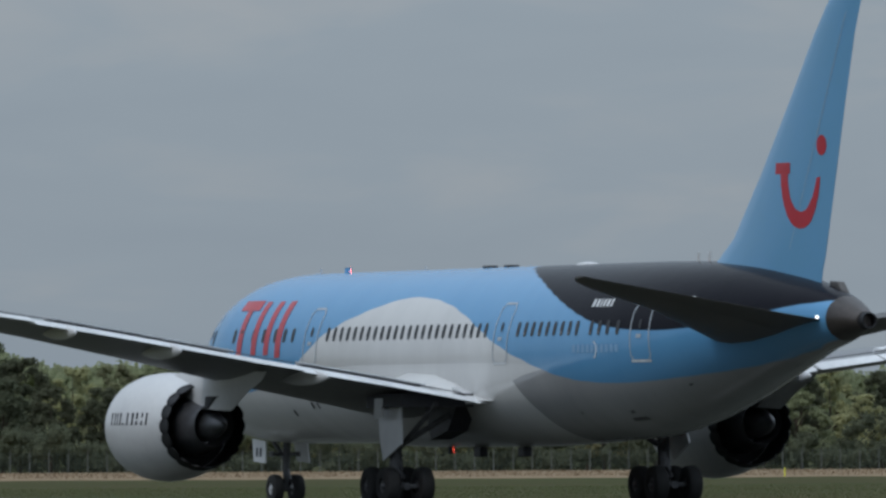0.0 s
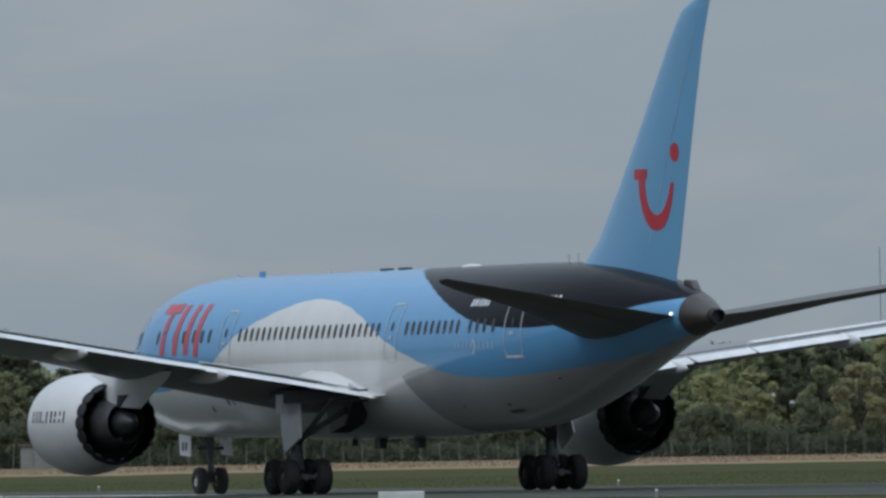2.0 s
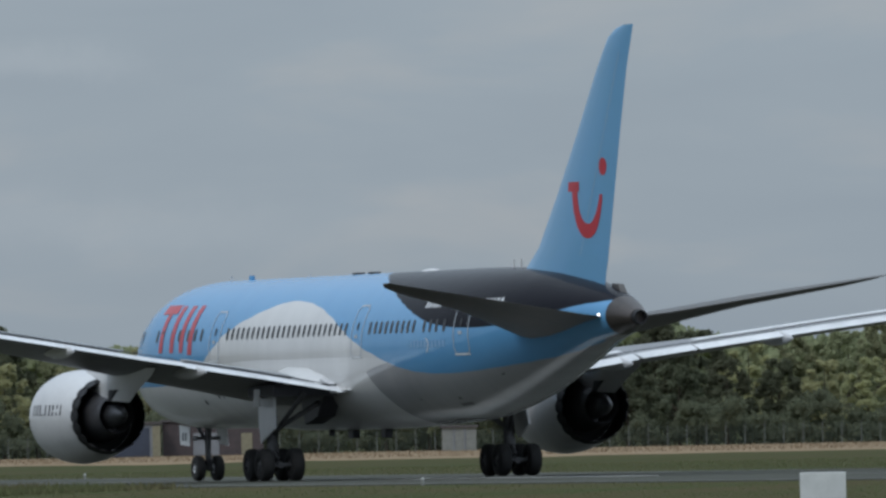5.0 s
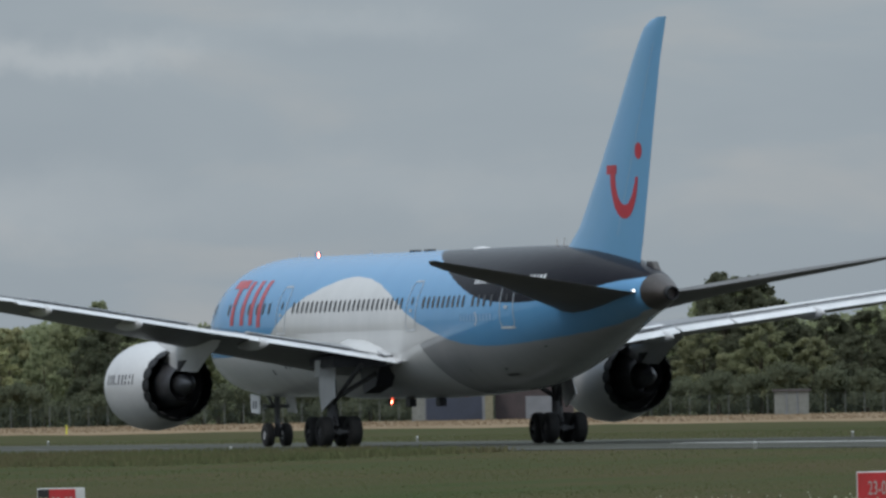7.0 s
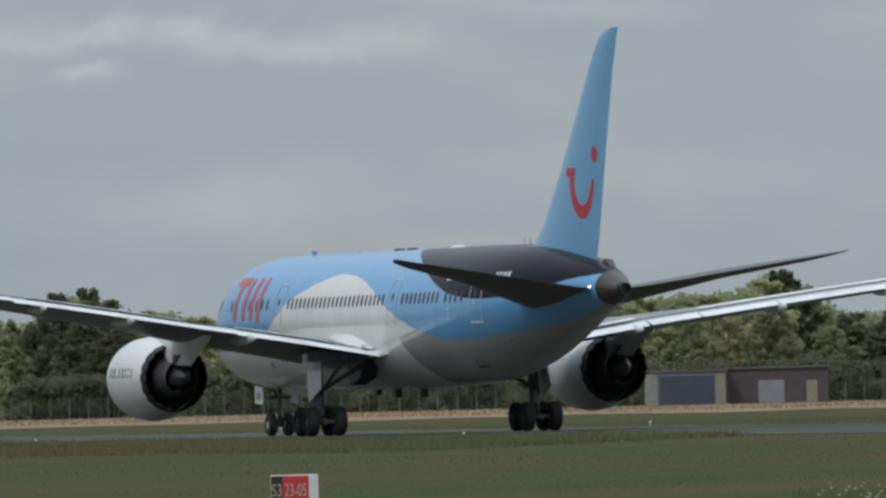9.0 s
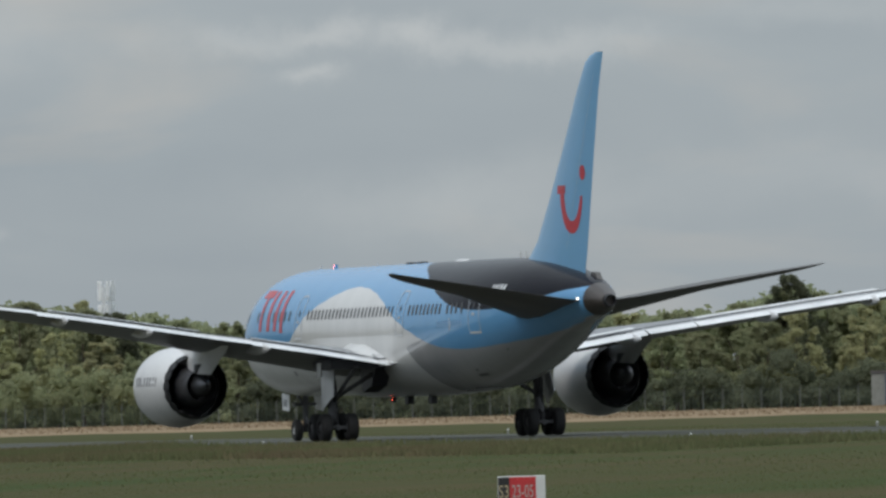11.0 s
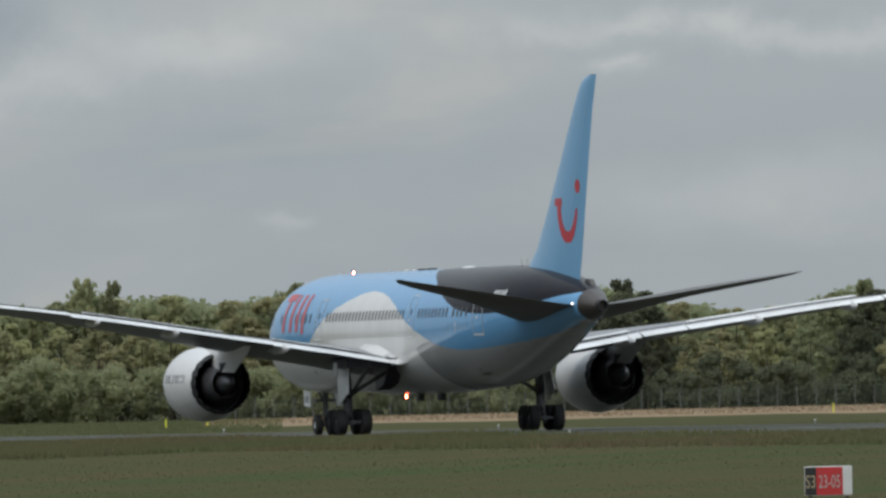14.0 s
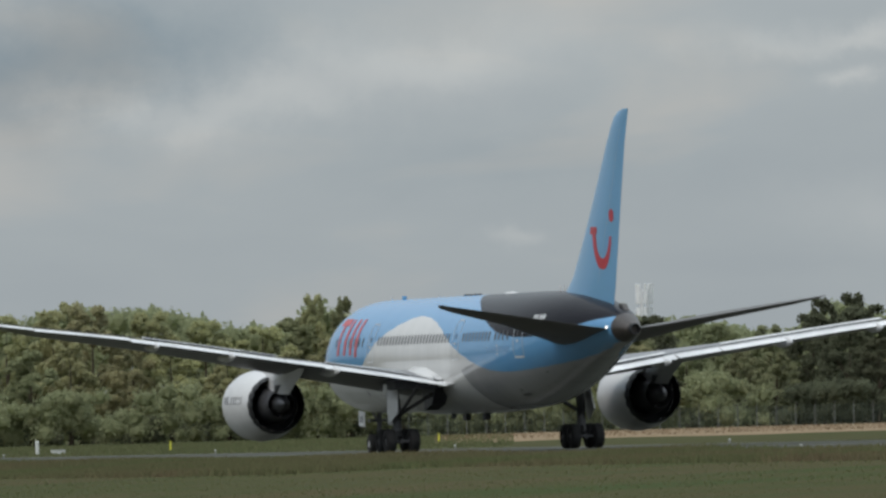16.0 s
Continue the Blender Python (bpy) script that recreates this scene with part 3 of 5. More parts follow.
        F += [(4 * k + 1, 4 * k + 5, len(V) - 1) for k in range(20)] + [(81, 1, len(V) - 1)]
        hood = mesh("added_flash_hood", V, F, BLUE if sg > 0 else INK_SHADE, plane, "added turning hood that hides the beacon between flashes")
        hood.location = (0, u, z)
        HOODS.append((hood, (0, u, z)))
    for u in (4.55, 0.61):
        bm = add_box(bmesh.new(), (0, u, 1.78), (0.3, 0.6, 0.34), 0.04)
        part("drain_mast", bm, INK_SHADE, body, "dark blade under the belly")
    bm = bmesh.new()
    lo = [bm.verts.new((x, y, z)) for x in (0.18, 0.44) for y, z in ((-24.85, 7.24), (-25.5, 7.2), (-25.95, 6.82), (-26.0, 6.5), (-24.85, 6.7))]
    bm.faces.new(lo[:5])
    bm.faces.new(lo[:4:-1])
    for k in range(5):
        bm.faces.new((lo[k], lo[5 + k], lo[5 + (k + 1) % 5], lo[(k + 1) % 5]))
    bmesh.ops.recalc_face_normals(bm, faces=bm.faces)
    bmesh.ops.bevel(bm, geom=list(bm.edges), offset=0.04, segments=2, affect="EDGES", profile=0.5)
    part("air_intake", bm, STAB_DARK, body, "raised dark intake scoop")
    bm = bmesh.new()
    bmesh.ops.create_uvsphere(bm, u_segments=10, v_segments=6, radius=0.055, matrix=Matrix.Translation(skin(-26.3, 6.05, 0.02)))
    part("tail_light", bm, LAMP_WHITE, body, "white tail light", True)


cabin_details()

FOIL = [(0.0, 0.0), (0.02, 0.22), (0.08, 0.40), (0.2, 0.5), (0.4, 0.48), (0.6, 0.36), (0.8, 0.19), (0.93, 0.07), (1.0, 0.012),
        (1.0, -0.012), (0.93, -0.05), (0.8, -0.13), (0.6, -0.30), (0.4, -0.42), (0.2, -0.42), (0.08, -0.30), (0.02, -0.16)]


def wing_ring(x, le, te, zle, zte, thick):
    return [(x, le + (te - le) * a, zle + (zte - zle) * a + b * thick) for a, b in FOIL]


WING = [(0, 10.7, -1.8, 3.5, 3.3, 1.5), (2.6, 9.1, -1.72, 3.6, 3.5, 1.4), (6, 6.85, -1.86, 4.0, 4.1, 1.15), (9.5, 4.45, -2.0, 4.4, 4.66, 0.92), (12.5, 2.4, -3.0, 4.82, 5.08, 0.72),
        (15, 0.75, -4.0, 5.18, 5.45, 0.6), (19.3, -2.1, -5.8, 5.78, 6.04, 0.45), (23, -4.6, -7.5, 6.24, 6.46, 0.35), (26, -6.8, -9.0, 6.6, 6.75, 0.27),
        (28.5, -9.2, -10.8, 6.95, 7.02, 0.16), (30.06, -11.8, -12.3, 7.2, 7.22, 0.05)]


def at_wing(x):
    for a, b in zip(WING, WING[1:]):
        if a[0] <= x <= b[0]:
            t = (x - a[0]) / (b[0] - a[0])
            return [p + (q - p) * t for p, q in zip(a, b)]


def build_wing(sg):
    side = [(sg * r[0], *r[1:]) for r in WING]
    v, f = loft([wing_ring(*r) for r in side])
    w = mesh("wing", v, f, WING_GREY, plane, "grey swept wing", True)
    # flaps and ailerons, a little lowered, behind a dark gap
    for nm, x0, x1, ch, dr in (("inboard_flap", 3.15, 9.34, 1.1, 0.16), ("flaperon", 9.4, 11.5, 1.1, 0.13), ("outboard_flap", 11.56, 20.5, 1.0, 0.13), ("aileron", 20.56, 26.1, 0.7, 0.05), ("wing_tip_edge", 26.15, 29.7, 0.3, 0.0)):
        rings = []
        for k in range(5):
            x = x0 + (x1 - x0) * k / 4
            _, le, te, zl, zt, th = at_wing(x)
            rings.append(wing_ring(sg * x, te + 0.12, te - ch * (1 - 0.25 * k / 4), zt + 0.05 - dr * 0.2, zt - dr, 0.15))
        v, f = loft(rings)
        mesh(nm, v, f, FLAP_LIGHT, w, "light grey flap lowered for take-off", True)
        gap = []
        for k in range(5):
            x = x0 + (x1 - x0) * k / 4
            _, le, te, zl, zt, th = at_wing(x)
            gap += [(sg * x, te + 0.14, zt + 0.14), (sg * x, te + 0.16, zt + 0.175)]
        mesh("flap_gap", gap, [(2 * k, 2 * k + 1, 2 * k + 3, 2 * k + 2) for k in range(4)], INK_SHADE, w, "dark gap before the flap")
    for nm, x0, x1 in (("spoiler", 4.5, 9.0), ("spoiler", 11.8, 19.5)):
        rings = []
        for k in range(5):
            x = x0 + (x1 - x0) * k / 4
            _, le, te, zl, zt, th = at_wing(x)
            rings.append([(sg * x, te + a, zt + b + th * 0.02) for a, b in ((0.9, 0.25), (0.2, 0.21), (0.2, 0.17), (0.9, 0.12))])
        v, f = loft(rings)
        mesh(nm, v, f, FLAP_LIGHT, w, "light grey spoiler panel")
    # rounded fairing over the wing root
    rings = []
    for u, xo, top in ((9.0, 2.7, 3.9), (6.5, 3.1, 4.4), (4.0, 3.5, 4.62), (1.5, 3.6, 4.5), (-0.3, 3.45, 4.2), (-1.5, 3.2, 3.82), (-2.5, 2.98, 3.6), (-3.3, 2.8, 3.53)):
        rings.append([(sg * (2.3 + (xo - 2.3) * math.cos(t)), u, 3.5 + (top - 3.5) * math.sin(t)) for t in (math.pi * i / 20 for i in range(21))])
    v, f = loft(rings)
    mesh("wing_root_fairing", v, f, PAINT, w, "white rounded wing root fairing", True)
    # pale end piece where the flap meets the body
    v, f = loft([[(sg * (2.7 + 0.12 * k), u, z) for u, z in ((-0.6, 3.98), (-1.5, 3.8), (-2.75, 3.42), (-1.4, 3.36))] for k in (0, 4)])
    mesh("flap_end", v, f, FLAP_LIGHT, w, "pale flap end piece")
    # canoe fairings of the flap tracks
    for x, back, ln, rr in ((8.78, -3.5, 4.5, 0.25), (14.75, -5.4, 3.8, 0.25), (19.1, -7.05, 3.1, 0.22)):
        _, le, te, zl, zt, th = at_wing(x)
        rings = []
        for k in range(16):
            a = k / 15
            r = rr * max(0.05, math.sin(math.pi * (a * 0.94 + 0.05)) ** 0.55)
            u = back + ln * (1 - a)
            z = zt - 0.24 + 0.06 * (1 - a)
            rings.append([(sg * x + r * 0.8 * math.cos(t), u, z + r * 1.2 * math.sin(t)) for t in (2 * math.pi * i / 12 for i in range(12))])
        v, f = loft(rings)
        mesh("flap_fairing", v, f, WHITE, w, "white flap track fairing", True)


for sg in (-1, 1):
    build_wing(sg)


def build_engine(sg):
    cx, cz, back = 10.08 * sg, 2.68, -0.9
    def circ(u, r, dz=0.0, n=48):
        return [(cx + math.sin(t) * r, u + back, cz + dz + math.cos(t) * r) for t in (2 * math.pi * i / n for i in range(n))]
    v, f = loft([circ(10.2, 1.28), circ(10.7, 1.36), circ(10.86, 1.48, 0.0), circ(10.80, 1.60), circ(10.5, 1.70, 0.0), circ(9.8, 1.81), circ(8.8, 1.86), circ(7.8, 1.80), circ(6.8, 1.66, 0.02), circ(6.05, 1.52, 0.02)], caps=False)
    nac = mesh("nacelle", v, f, WHITE, plane, "white engine nacelle", True)
    v, f = loft([circ(10.86, 1.48), circ(10.885, 1.54), circ(10.82, 1.605)], caps=False)
    mesh("inlet_lip", v, f, RIM, nac, "bare metal inlet lip", True)
    v, f = loft([circ(9.6, 1.26), circ(9.62, 0.02)], caps=False)
    mesh("fan", v, f, NOZZLE, nac, "dark fan disc")
    # notched rear edge of the cowl: rounded teeth
    n = 180
    rows = []
    for u0, r, amp in ((6.05, 1.525, 0), (5.75, 1.47, 0.1), (5.42, 1.405, 1)):
        row = []
        for i in range(n):
            t = 2 * math.pi * i / n
            tooth = abs(math.sin(t * 9)) ** 0.6
            u = u0 - amp * 0.26 * tooth + amp * 0.14
            row.append((cx + math.sin(t) * r, u + back, cz + 0.02 + math.cos(t) * r))
        rows.append(row)
    inner = [[(cx + (p[0] - cx) * 0.975, p[1] + 0.01, cz + (p[2] - cz) * 0.975) for p in row] for row in reversed(rows)]
    v, f = loft(rows + inner + [circ(7.2, 1.5, 0.02, n)], caps=False)
    mesh("chevron_nozzle", v, f, NOZZLE, nac, "black notched fan nozzle", True)
    # white outer skin of the cowl, scalloped where the black nozzle shows
    skin = []
    for u0, r, amp in ((6.06, 1.536, 0), (5.78, 1.489, 1)):
        row = []
        for i in range(n):
            t = 2 * math.pi * i / n
            row.append((cx + math.sin(t) * (r + amp * 0.02), u0 + back + amp * (0.24 * abs(math.sin(t * 9)) ** 0.6 - 0.16), cz + 0.02 + math.cos(t) * (r + amp * 0.02)))
        skin.append(row)
    v, f = loft(skin, caps=False)
    mesh("cowl_edge", v, f, WHITE, nac, "white scalloped cowl edge", True)
    v, f = loft([circ(7.2, 1.49, 0.02), circ(7.2, 0.95, 0.02)], caps=False)
    mesh("bypass_duct", v, f, NOZZLE, nac, "black bypass duct wall", True)
    v, f = loft([circ(7.2, 1.05, 0.05), circ(6.4, 1.06, 0.05), circ(5.6, 0.95, 0.05), circ(4.7, 0.74, 0.05), circ(4.62, 0.72, 0.05), circ(4.7, 0.68, 0.05), circ(5.6, 0.66, 0.05)], caps=False)
    mesh("core_cowl", v, f, METAL_DARK, nac, "dark metal core cowl", True)
    v, f = loft([circ(5.6, 0.56, 0.05), circ(4.8, 0.5, 0.05), circ(4.2, 0.32, 0.05), circ(3.75, 0.1, 0.05), circ(3.7, 0.01, 0.05)], caps=False)
    mesh("exhaust_plug", v, f, METAL_DARK, nac, "dark conical exhaust plug", True)
    # pylon from nacelle top to wing underside
    rings = []
    for z, a, b, t in ((3.55, 9.6, 3.0, 0.42), (4.05, 9.2, 1.5, 0.42), (4.45, 8.2, 0.2, 0.36), (4.75, 6.4, -0.3, 0.30)):
        rings.append([(cx + x * t, back + a + (b - a) * y, z - (0.35 * y if z < 4 else 0.25 * y)) for x, y in ((0, 0), (0.8, 0.07), (1, 0.3), (1, 0.65), (0.55, 0.9), (0, 1), (-0.55, 0.9), (-1, 0.65), (-1, 0.3), (-0.8, 0.07))])
    v, f = loft(rings)
    mesh("pylon", v, f, WHITE, plane, "white engine pylon", True)
    v, f = loft([[(cx + x * t, back + a + (b - a) * y, z) for x, y in ((0, 0), (1, 0.2), (1, 0.7), (0, 1), (-1, 0.7), (-1, 0.2))] for z, a, b, t in ((3.25, 5.7, 3.9, 0.34), (3.7, 6.0, 2.6, 0.4))])
    mesh("pylon_heat_shield", v, f, METAL_DARK, plane, "dark metal heat shield under the pylon", True)
    # dark word on the outer cowl as plain bars, port side only
    if sg < 0:
        for k, (a, b, lo, hi) in enumerate(((9.64, 9.50, 0, 1), (9.30, 9.18, 0, 1), (9.04, 8.92, 0, 1), (8.76, 8.64, 0, 1), (8.50, 8.38, 0, 0.18), (8.20, 8.06, 0, 1), (7.80, 7.66, 0, 1), (7.50, 7.36, 0, 1), (7.14, 7.02, 0, 1), (6.82, 6.70, 0, 1))):
            V = []
            for z in (2.75 + 0.42 * lo, 2.75 + 0.42 * hi):
                for u in (a, b):
                    R = np.interp(u, [6.8, 7.8, 8.8, 9.8], [1.66, 1.80, 1.86, 1.81]) + 0.012
                    V.append((cx - math.sqrt(R * R - (z - cz) ** 2), u + back, z))
            mesh("marking_bar", V, [(0, 1, 3, 2)], INK_SHADE, nac, "dark lettering bar")


for sg in (-1, 1):
    build_engine(sg)

FIN = [(6.7, -15.0, -24.5), (7.6, -15.6, -24.75), (8.05, -16.5, -24.98), (8.7, -17.7, -25.2), (10.7, -19.87, -25.87), (12.9, -22.06, -26.6), (15.2, -24.24, -27.42), (16.0, -25.1, -27.82), (16.45, -25.65, -28.05), (16.72, -26.35, -28.18), (16.86, -27.2, -28.25)]


def fin_half(u, z):
    zs = [r[0] for r in FIN]
    le, te = np.interp(z, zs, [r[1] for r in FIN]), np.interp(z, zs, [r[2] for r in FIN])
    a = (le - u) / (le - te)
    return np.interp(a, [p[0] for p in FOIL[:9]], [p[1] for p in FOIL[:9]]) * 0.105 * (le - te)


def build_tail():
    rings = []
    for z, le, te in FIN:
        half = [(a, b) for a, b in FOIL[:9]]
        prof = half + [(a, -b) for a, b in reversed(half[1:])]
        rings.append([(b * 0.105 * (le - te), le + (te - le) * a, z) for a, b in prof])
    v, f = loft(rings)
    fin = mesh("fin", v, f, BLUE, plane, "sky-blue swept tail fin with red emblem", True)
    # hinge line of the rudder
    V = []
    for z in (8.3, 15.9):
        le, te = np.interp(z, [r[0] for r in FIN], [r[1] for r in FIN]), np.interp(z, [r[0] for r in FIN], [r[2] for r in FIN])
        for o in (0.0, 0.03):
            u = te + (le - te) * 0.30 + o
            V.append((-fin_half(u, z) - 0.006, u, z))
    mesh("rudder_gap", V, [(0, 1, 3, 2)], DOOR_LINE, fin, "thin rudder hinge line")

    def on_fin(u, z):
        h = 0.0
        for _ in range(6):
            h = fin_half(u - 2.47 * h, z)
        return (-h - 0.012, u - 2.47 * h, z)
    outer = [(-21.32, 10.9), (-21.34, 10.4), (-21.45, 10.02), (-21.62, 9.68), (-21.86, 9.37), (-22.15, 9.15), (-22.45, 9.02), (-22.87, 8.95), (-23.27, 8.97), (-23.65, 9.09), (-23.95, 9.3), (-24.21, 9.61), (-24.4, 9.95), (-24.54, 10.33), (-24.58, 10.6)]
    inner = [(-21.92, 10.9), (-21.92, 10.5), (-22.0, 10.2), (-22.1, 9.98), (-22.25, 9.8), (-22.42, 9.66), (-22.62, 9.56), (-22.88, 9.5), (-23.12, 9.5), (-23.36, 9.55), (-23.6, 9.68), (-23.82, 9.86), (-24.0, 10.07), (-24.18, 10.34), (-24.28, 10.58)]
    V = [on_fin(*p) for q in zip(outer, inner) for p in q]
    mesh("emblem_curve", V, [(2 * i, 2 * i + 1, 2 * i + 3, 2 * i + 2) for i in range(len(outer) - 1)], RED, fin, "red curved emblem stroke")
    V = [on_fin(*p) for p in ((-20.9, 10.74), (-22.1, 10.74), (-22.1, 11.1), (-20.95, 11.1))]
    V = [(p[0] - 0.004, *p[1:]) for p in V]
    mesh("emblem_bar", V, [(0, 1, 2, 3)], RED, fin, "red emblem bar")
    V = [on_fin(-24.69 + 0.41 * math.cos(t), 11.62 + 0.33 * math.sin(t)) for t in (2 * math.pi * i / 24 for i in range(24))]
    mesh("emblem_dot", V, [tuple(range(24))], RED, fin, "red emblem dot")
    for sg in (-1, 1):
        rs = [(0.6, -19.0, -26.3, 5.15, 5.95, 0.85), (1.7, -19.9, -26.8, 5.42, 6.08, 0.75), (5.5, -23.4, -27.6, 6.42, 6.66, 0.42), (8.8, -26.2, -28.25, 7.02, 7.16, 0.22), (9.6, -27.0, -28.45, 7.2, 7.28, 0.14), (9.9, -27.7, -28.5, 7.3, 7.34, 0.06)]
        v, f = loft([wing_ring(sg * r[0], *r[1:]) for r in rs])
        st = mesh("tailplane", v, f, STAB_DARK, plane, "dark grey tailplane", True)
        V, F = [], []
        for x, le, te, zl, zt, th in rs[1:5]:
            for a in (0.70, 0.712):
                u = le + (te - le) * a
                V.append((sg * x, u, zl + (zt - zl) * a - th * 0.235 - 0.004))
        mesh("elevator_gap", V, [(2 * k, 2 * k + 1, 2 * k + 3, 2 * k + 2) for k in range(3)], INK_SHADE, st, "thin dark elevator hinge line")


build_tail()


def wheel(parent, c, r, w, rim_mat):
    """A tyre and rim in their own space, spinning about x."""
    prof = [(0.42, 0.5), (0.62, 0.52), (0.80, 0.5), (0.93, 0.42), (0.985, 0.30), (1.0, 0.12), (1.0, -0.12), (0.985, -0.30), (0.93, -0.42), (0.80, -0.5), (0.62, -0.52), (0.42, -0.5)]
    rings = [[(b * w, math.sin(t) * a * r, math.cos(t) * a * r) for a, b in prof] for t in (2 * math.pi * i / 32 for i in range(32))]
    v, f = loft(rings + [rings[0]], caps=False)
    ty = mesh("wheel", v, f, TYRE, parent, "black rubber tyre", True)
    ty.location = c
    for k in (-1, 1):
        prof = [(0.5, 0.30), (0.48, 0.40), (0.42, 0.40), (0.38, 0.33), (0.20, 0.33), (0.17, 0.46), (0.12, 0.50), (0.01, 0.50)]
        v, f = loft([[(k * b * w, math.sin(t) * a * r, math.cos(t) * a * r) for t in (2 * math.pi * i / 24 for i in range(24))] for a, b in prof], caps=False)
        mesh("rim", v, f, rim_mat, ty, "metal rim", True)
    return ty


WHEELS = []


def build_gear():
    for sg in (-1, 1):
        x = 4.9 * sg
        g = bars("main_gear", [((x, 0.1, 0.75), (x, 0.35, 3.9), 0.17, 0.22), ((x, 0.1, 0.72), (x, 0.1, 1.5), 0.24), ((x, -0.85, 0.64), (x, 0.85, 0.64), 0.13),
                               ((x - 0.62, 0.73, 0.635), (x + 0.62, 0.73, 0.635), 0.09), ((x - 0.62, -0.73, 0.635), (x + 0.62, -0.73, 0.635), 0.09),
                               ((x, 0.25, 1.9), (x - 2.0 * sg, 0.0, 3.1), 0.10), ((x, 0.25, 1.7), (x - 0.5 * sg, -2.3, 3.4), 0.09), ((x, 0.0, 1.3), (x, -0.55, 0.95), 0.06), ((x, -0.55, 0.95), (x, -0.1, 0.75), 0.06)],
                 STEEL, plane, "grey steel main landing gear leg")
        # leg door, outboard
        v, f = loft([[(sg * (5.32 - 0.12 * (z - 1.5)) + o, a, z) for a, z in ((1.4, 3.7), (-0.72, 3.7), (-0.95, 2.9), (-1.22, 2.05), (0.28, 1.49), (0.75, 2.2))] for o in (0.0, 0.06)])
        mesh("gear_door", v, f, WHITE, plane, "pale gear leg door")
        # solid black block below the wing: the shade of the open well as colour
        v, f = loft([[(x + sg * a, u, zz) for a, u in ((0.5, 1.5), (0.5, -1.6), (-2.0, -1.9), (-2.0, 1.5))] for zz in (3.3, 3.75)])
        mesh("wheel_well_shade", v, f, INK_SHADE, plane, "black block as the shade of an open wheel well")
        # black block out of the belly, for the shadow and open bay there
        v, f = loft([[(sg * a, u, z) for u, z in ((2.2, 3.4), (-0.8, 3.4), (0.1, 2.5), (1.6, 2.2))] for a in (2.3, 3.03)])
        mesh("wheel_bay_shade", v, f, INK_SHADE, plane, "black block as the shade of an open bay in the belly")
        v, f = loft([[(sg * 5.42 + o, a, z) for a, z in ((0.75, 3.6), (0.05, 3.6), (0.1, 2.95), (0.85, 2.9))] for o in (0.0, 0.05)])
        mesh("hinge_panel", v, f, WHITE, plane, "small white hinge panel on the gear leg")
        # hoses along the leg
        bars("hose", [((x + 0.2, 0.05, 0.8), (x + 0.22, 0.3, 2.8), 0.03), ((x - 0.2, 0.0, 0.8), (x - 0.2, 0.3, 2.8), 0.025)], INK_SHADE, g, "dark hydraulic hose", 6)
        for dx in (-0.62, 0.62):
            for dy in (-0.73, 0.73):
                WHEELS.append((wheel(plane, (x + dx, dy, 0.655), 0.635, 0.5, STEEL), 0.635, (x + dx, dy, 0.655)))
    g = bars("nose_gear", [((0, 22.78, 0.5), (0, 22.6, 2.6), 0.11, 0.15), ((-0.4, 22.78, 0.5), (0.4, 22.78, 0.5), 0.08), ((0, 22.7, 1.5), (0, 24.3, 2.4), 0.08), ((0, 22.5, 1.2), (0, 22.3, 0.85), 0.05), ((-0.5, 22.7, 1.75), (0.5, 22.7, 1.75), 0.07)],
             STEEL, plane, "grey steel nose landing gear leg")
    for sg in (-1, 1):
        v, f = loft([[(sg * (0.75 + o) + sg * 0.06 * (2.3 - z), a, z) for a, z in ((23.95, 2.3), (22.65, 2.2), (22.55, 1.43), (23.7, 1.5))] for o in (0.0, 0.05)])
        d = mesh("gear_door", v, f, WHITE, plane, "white nose gear door with a dark mark")
        if sg < 0:
            for k in range(2):
                V = [(-0.80 - 0.06 * (2.3 - z) - 0.008, a, z) for a, z in ((23.5 - 0.35 * k, 1.66), (23.3 - 0.35 * k, 1.66), (23.3 - 0.35 * k, 1.98), (23.5 - 0.35 * k, 1.98))]
                mesh("marking_bar", V, [(0, 1, 2, 3)], INK_SHADE, d, "dark marking bar")
        bm = add_box(bmesh.new(), (0.5 * sg, 22.85, 1.75), (0.2, 0.12, 0.2), 0.03)
        part("taxi_light", bm, RIM, g, "small round taxi light")
    for dx in (-0.4, 0.4):
        WHEELS.append((wheel(plane, (dx, 22.78, 0.53), 0.51, 0.38, RIM), 0.51, (dx, 22.78, 0.53)))


build_gear()

# ---------------- far boundary: fence, huts, masts ----------------
FENCE_D = 1690.0


def lateral(b0, b1, d, axis=18.0):
    return (math.tan(radians(b1 - axis)) - math.tan(radians(b0 - axis))) * d


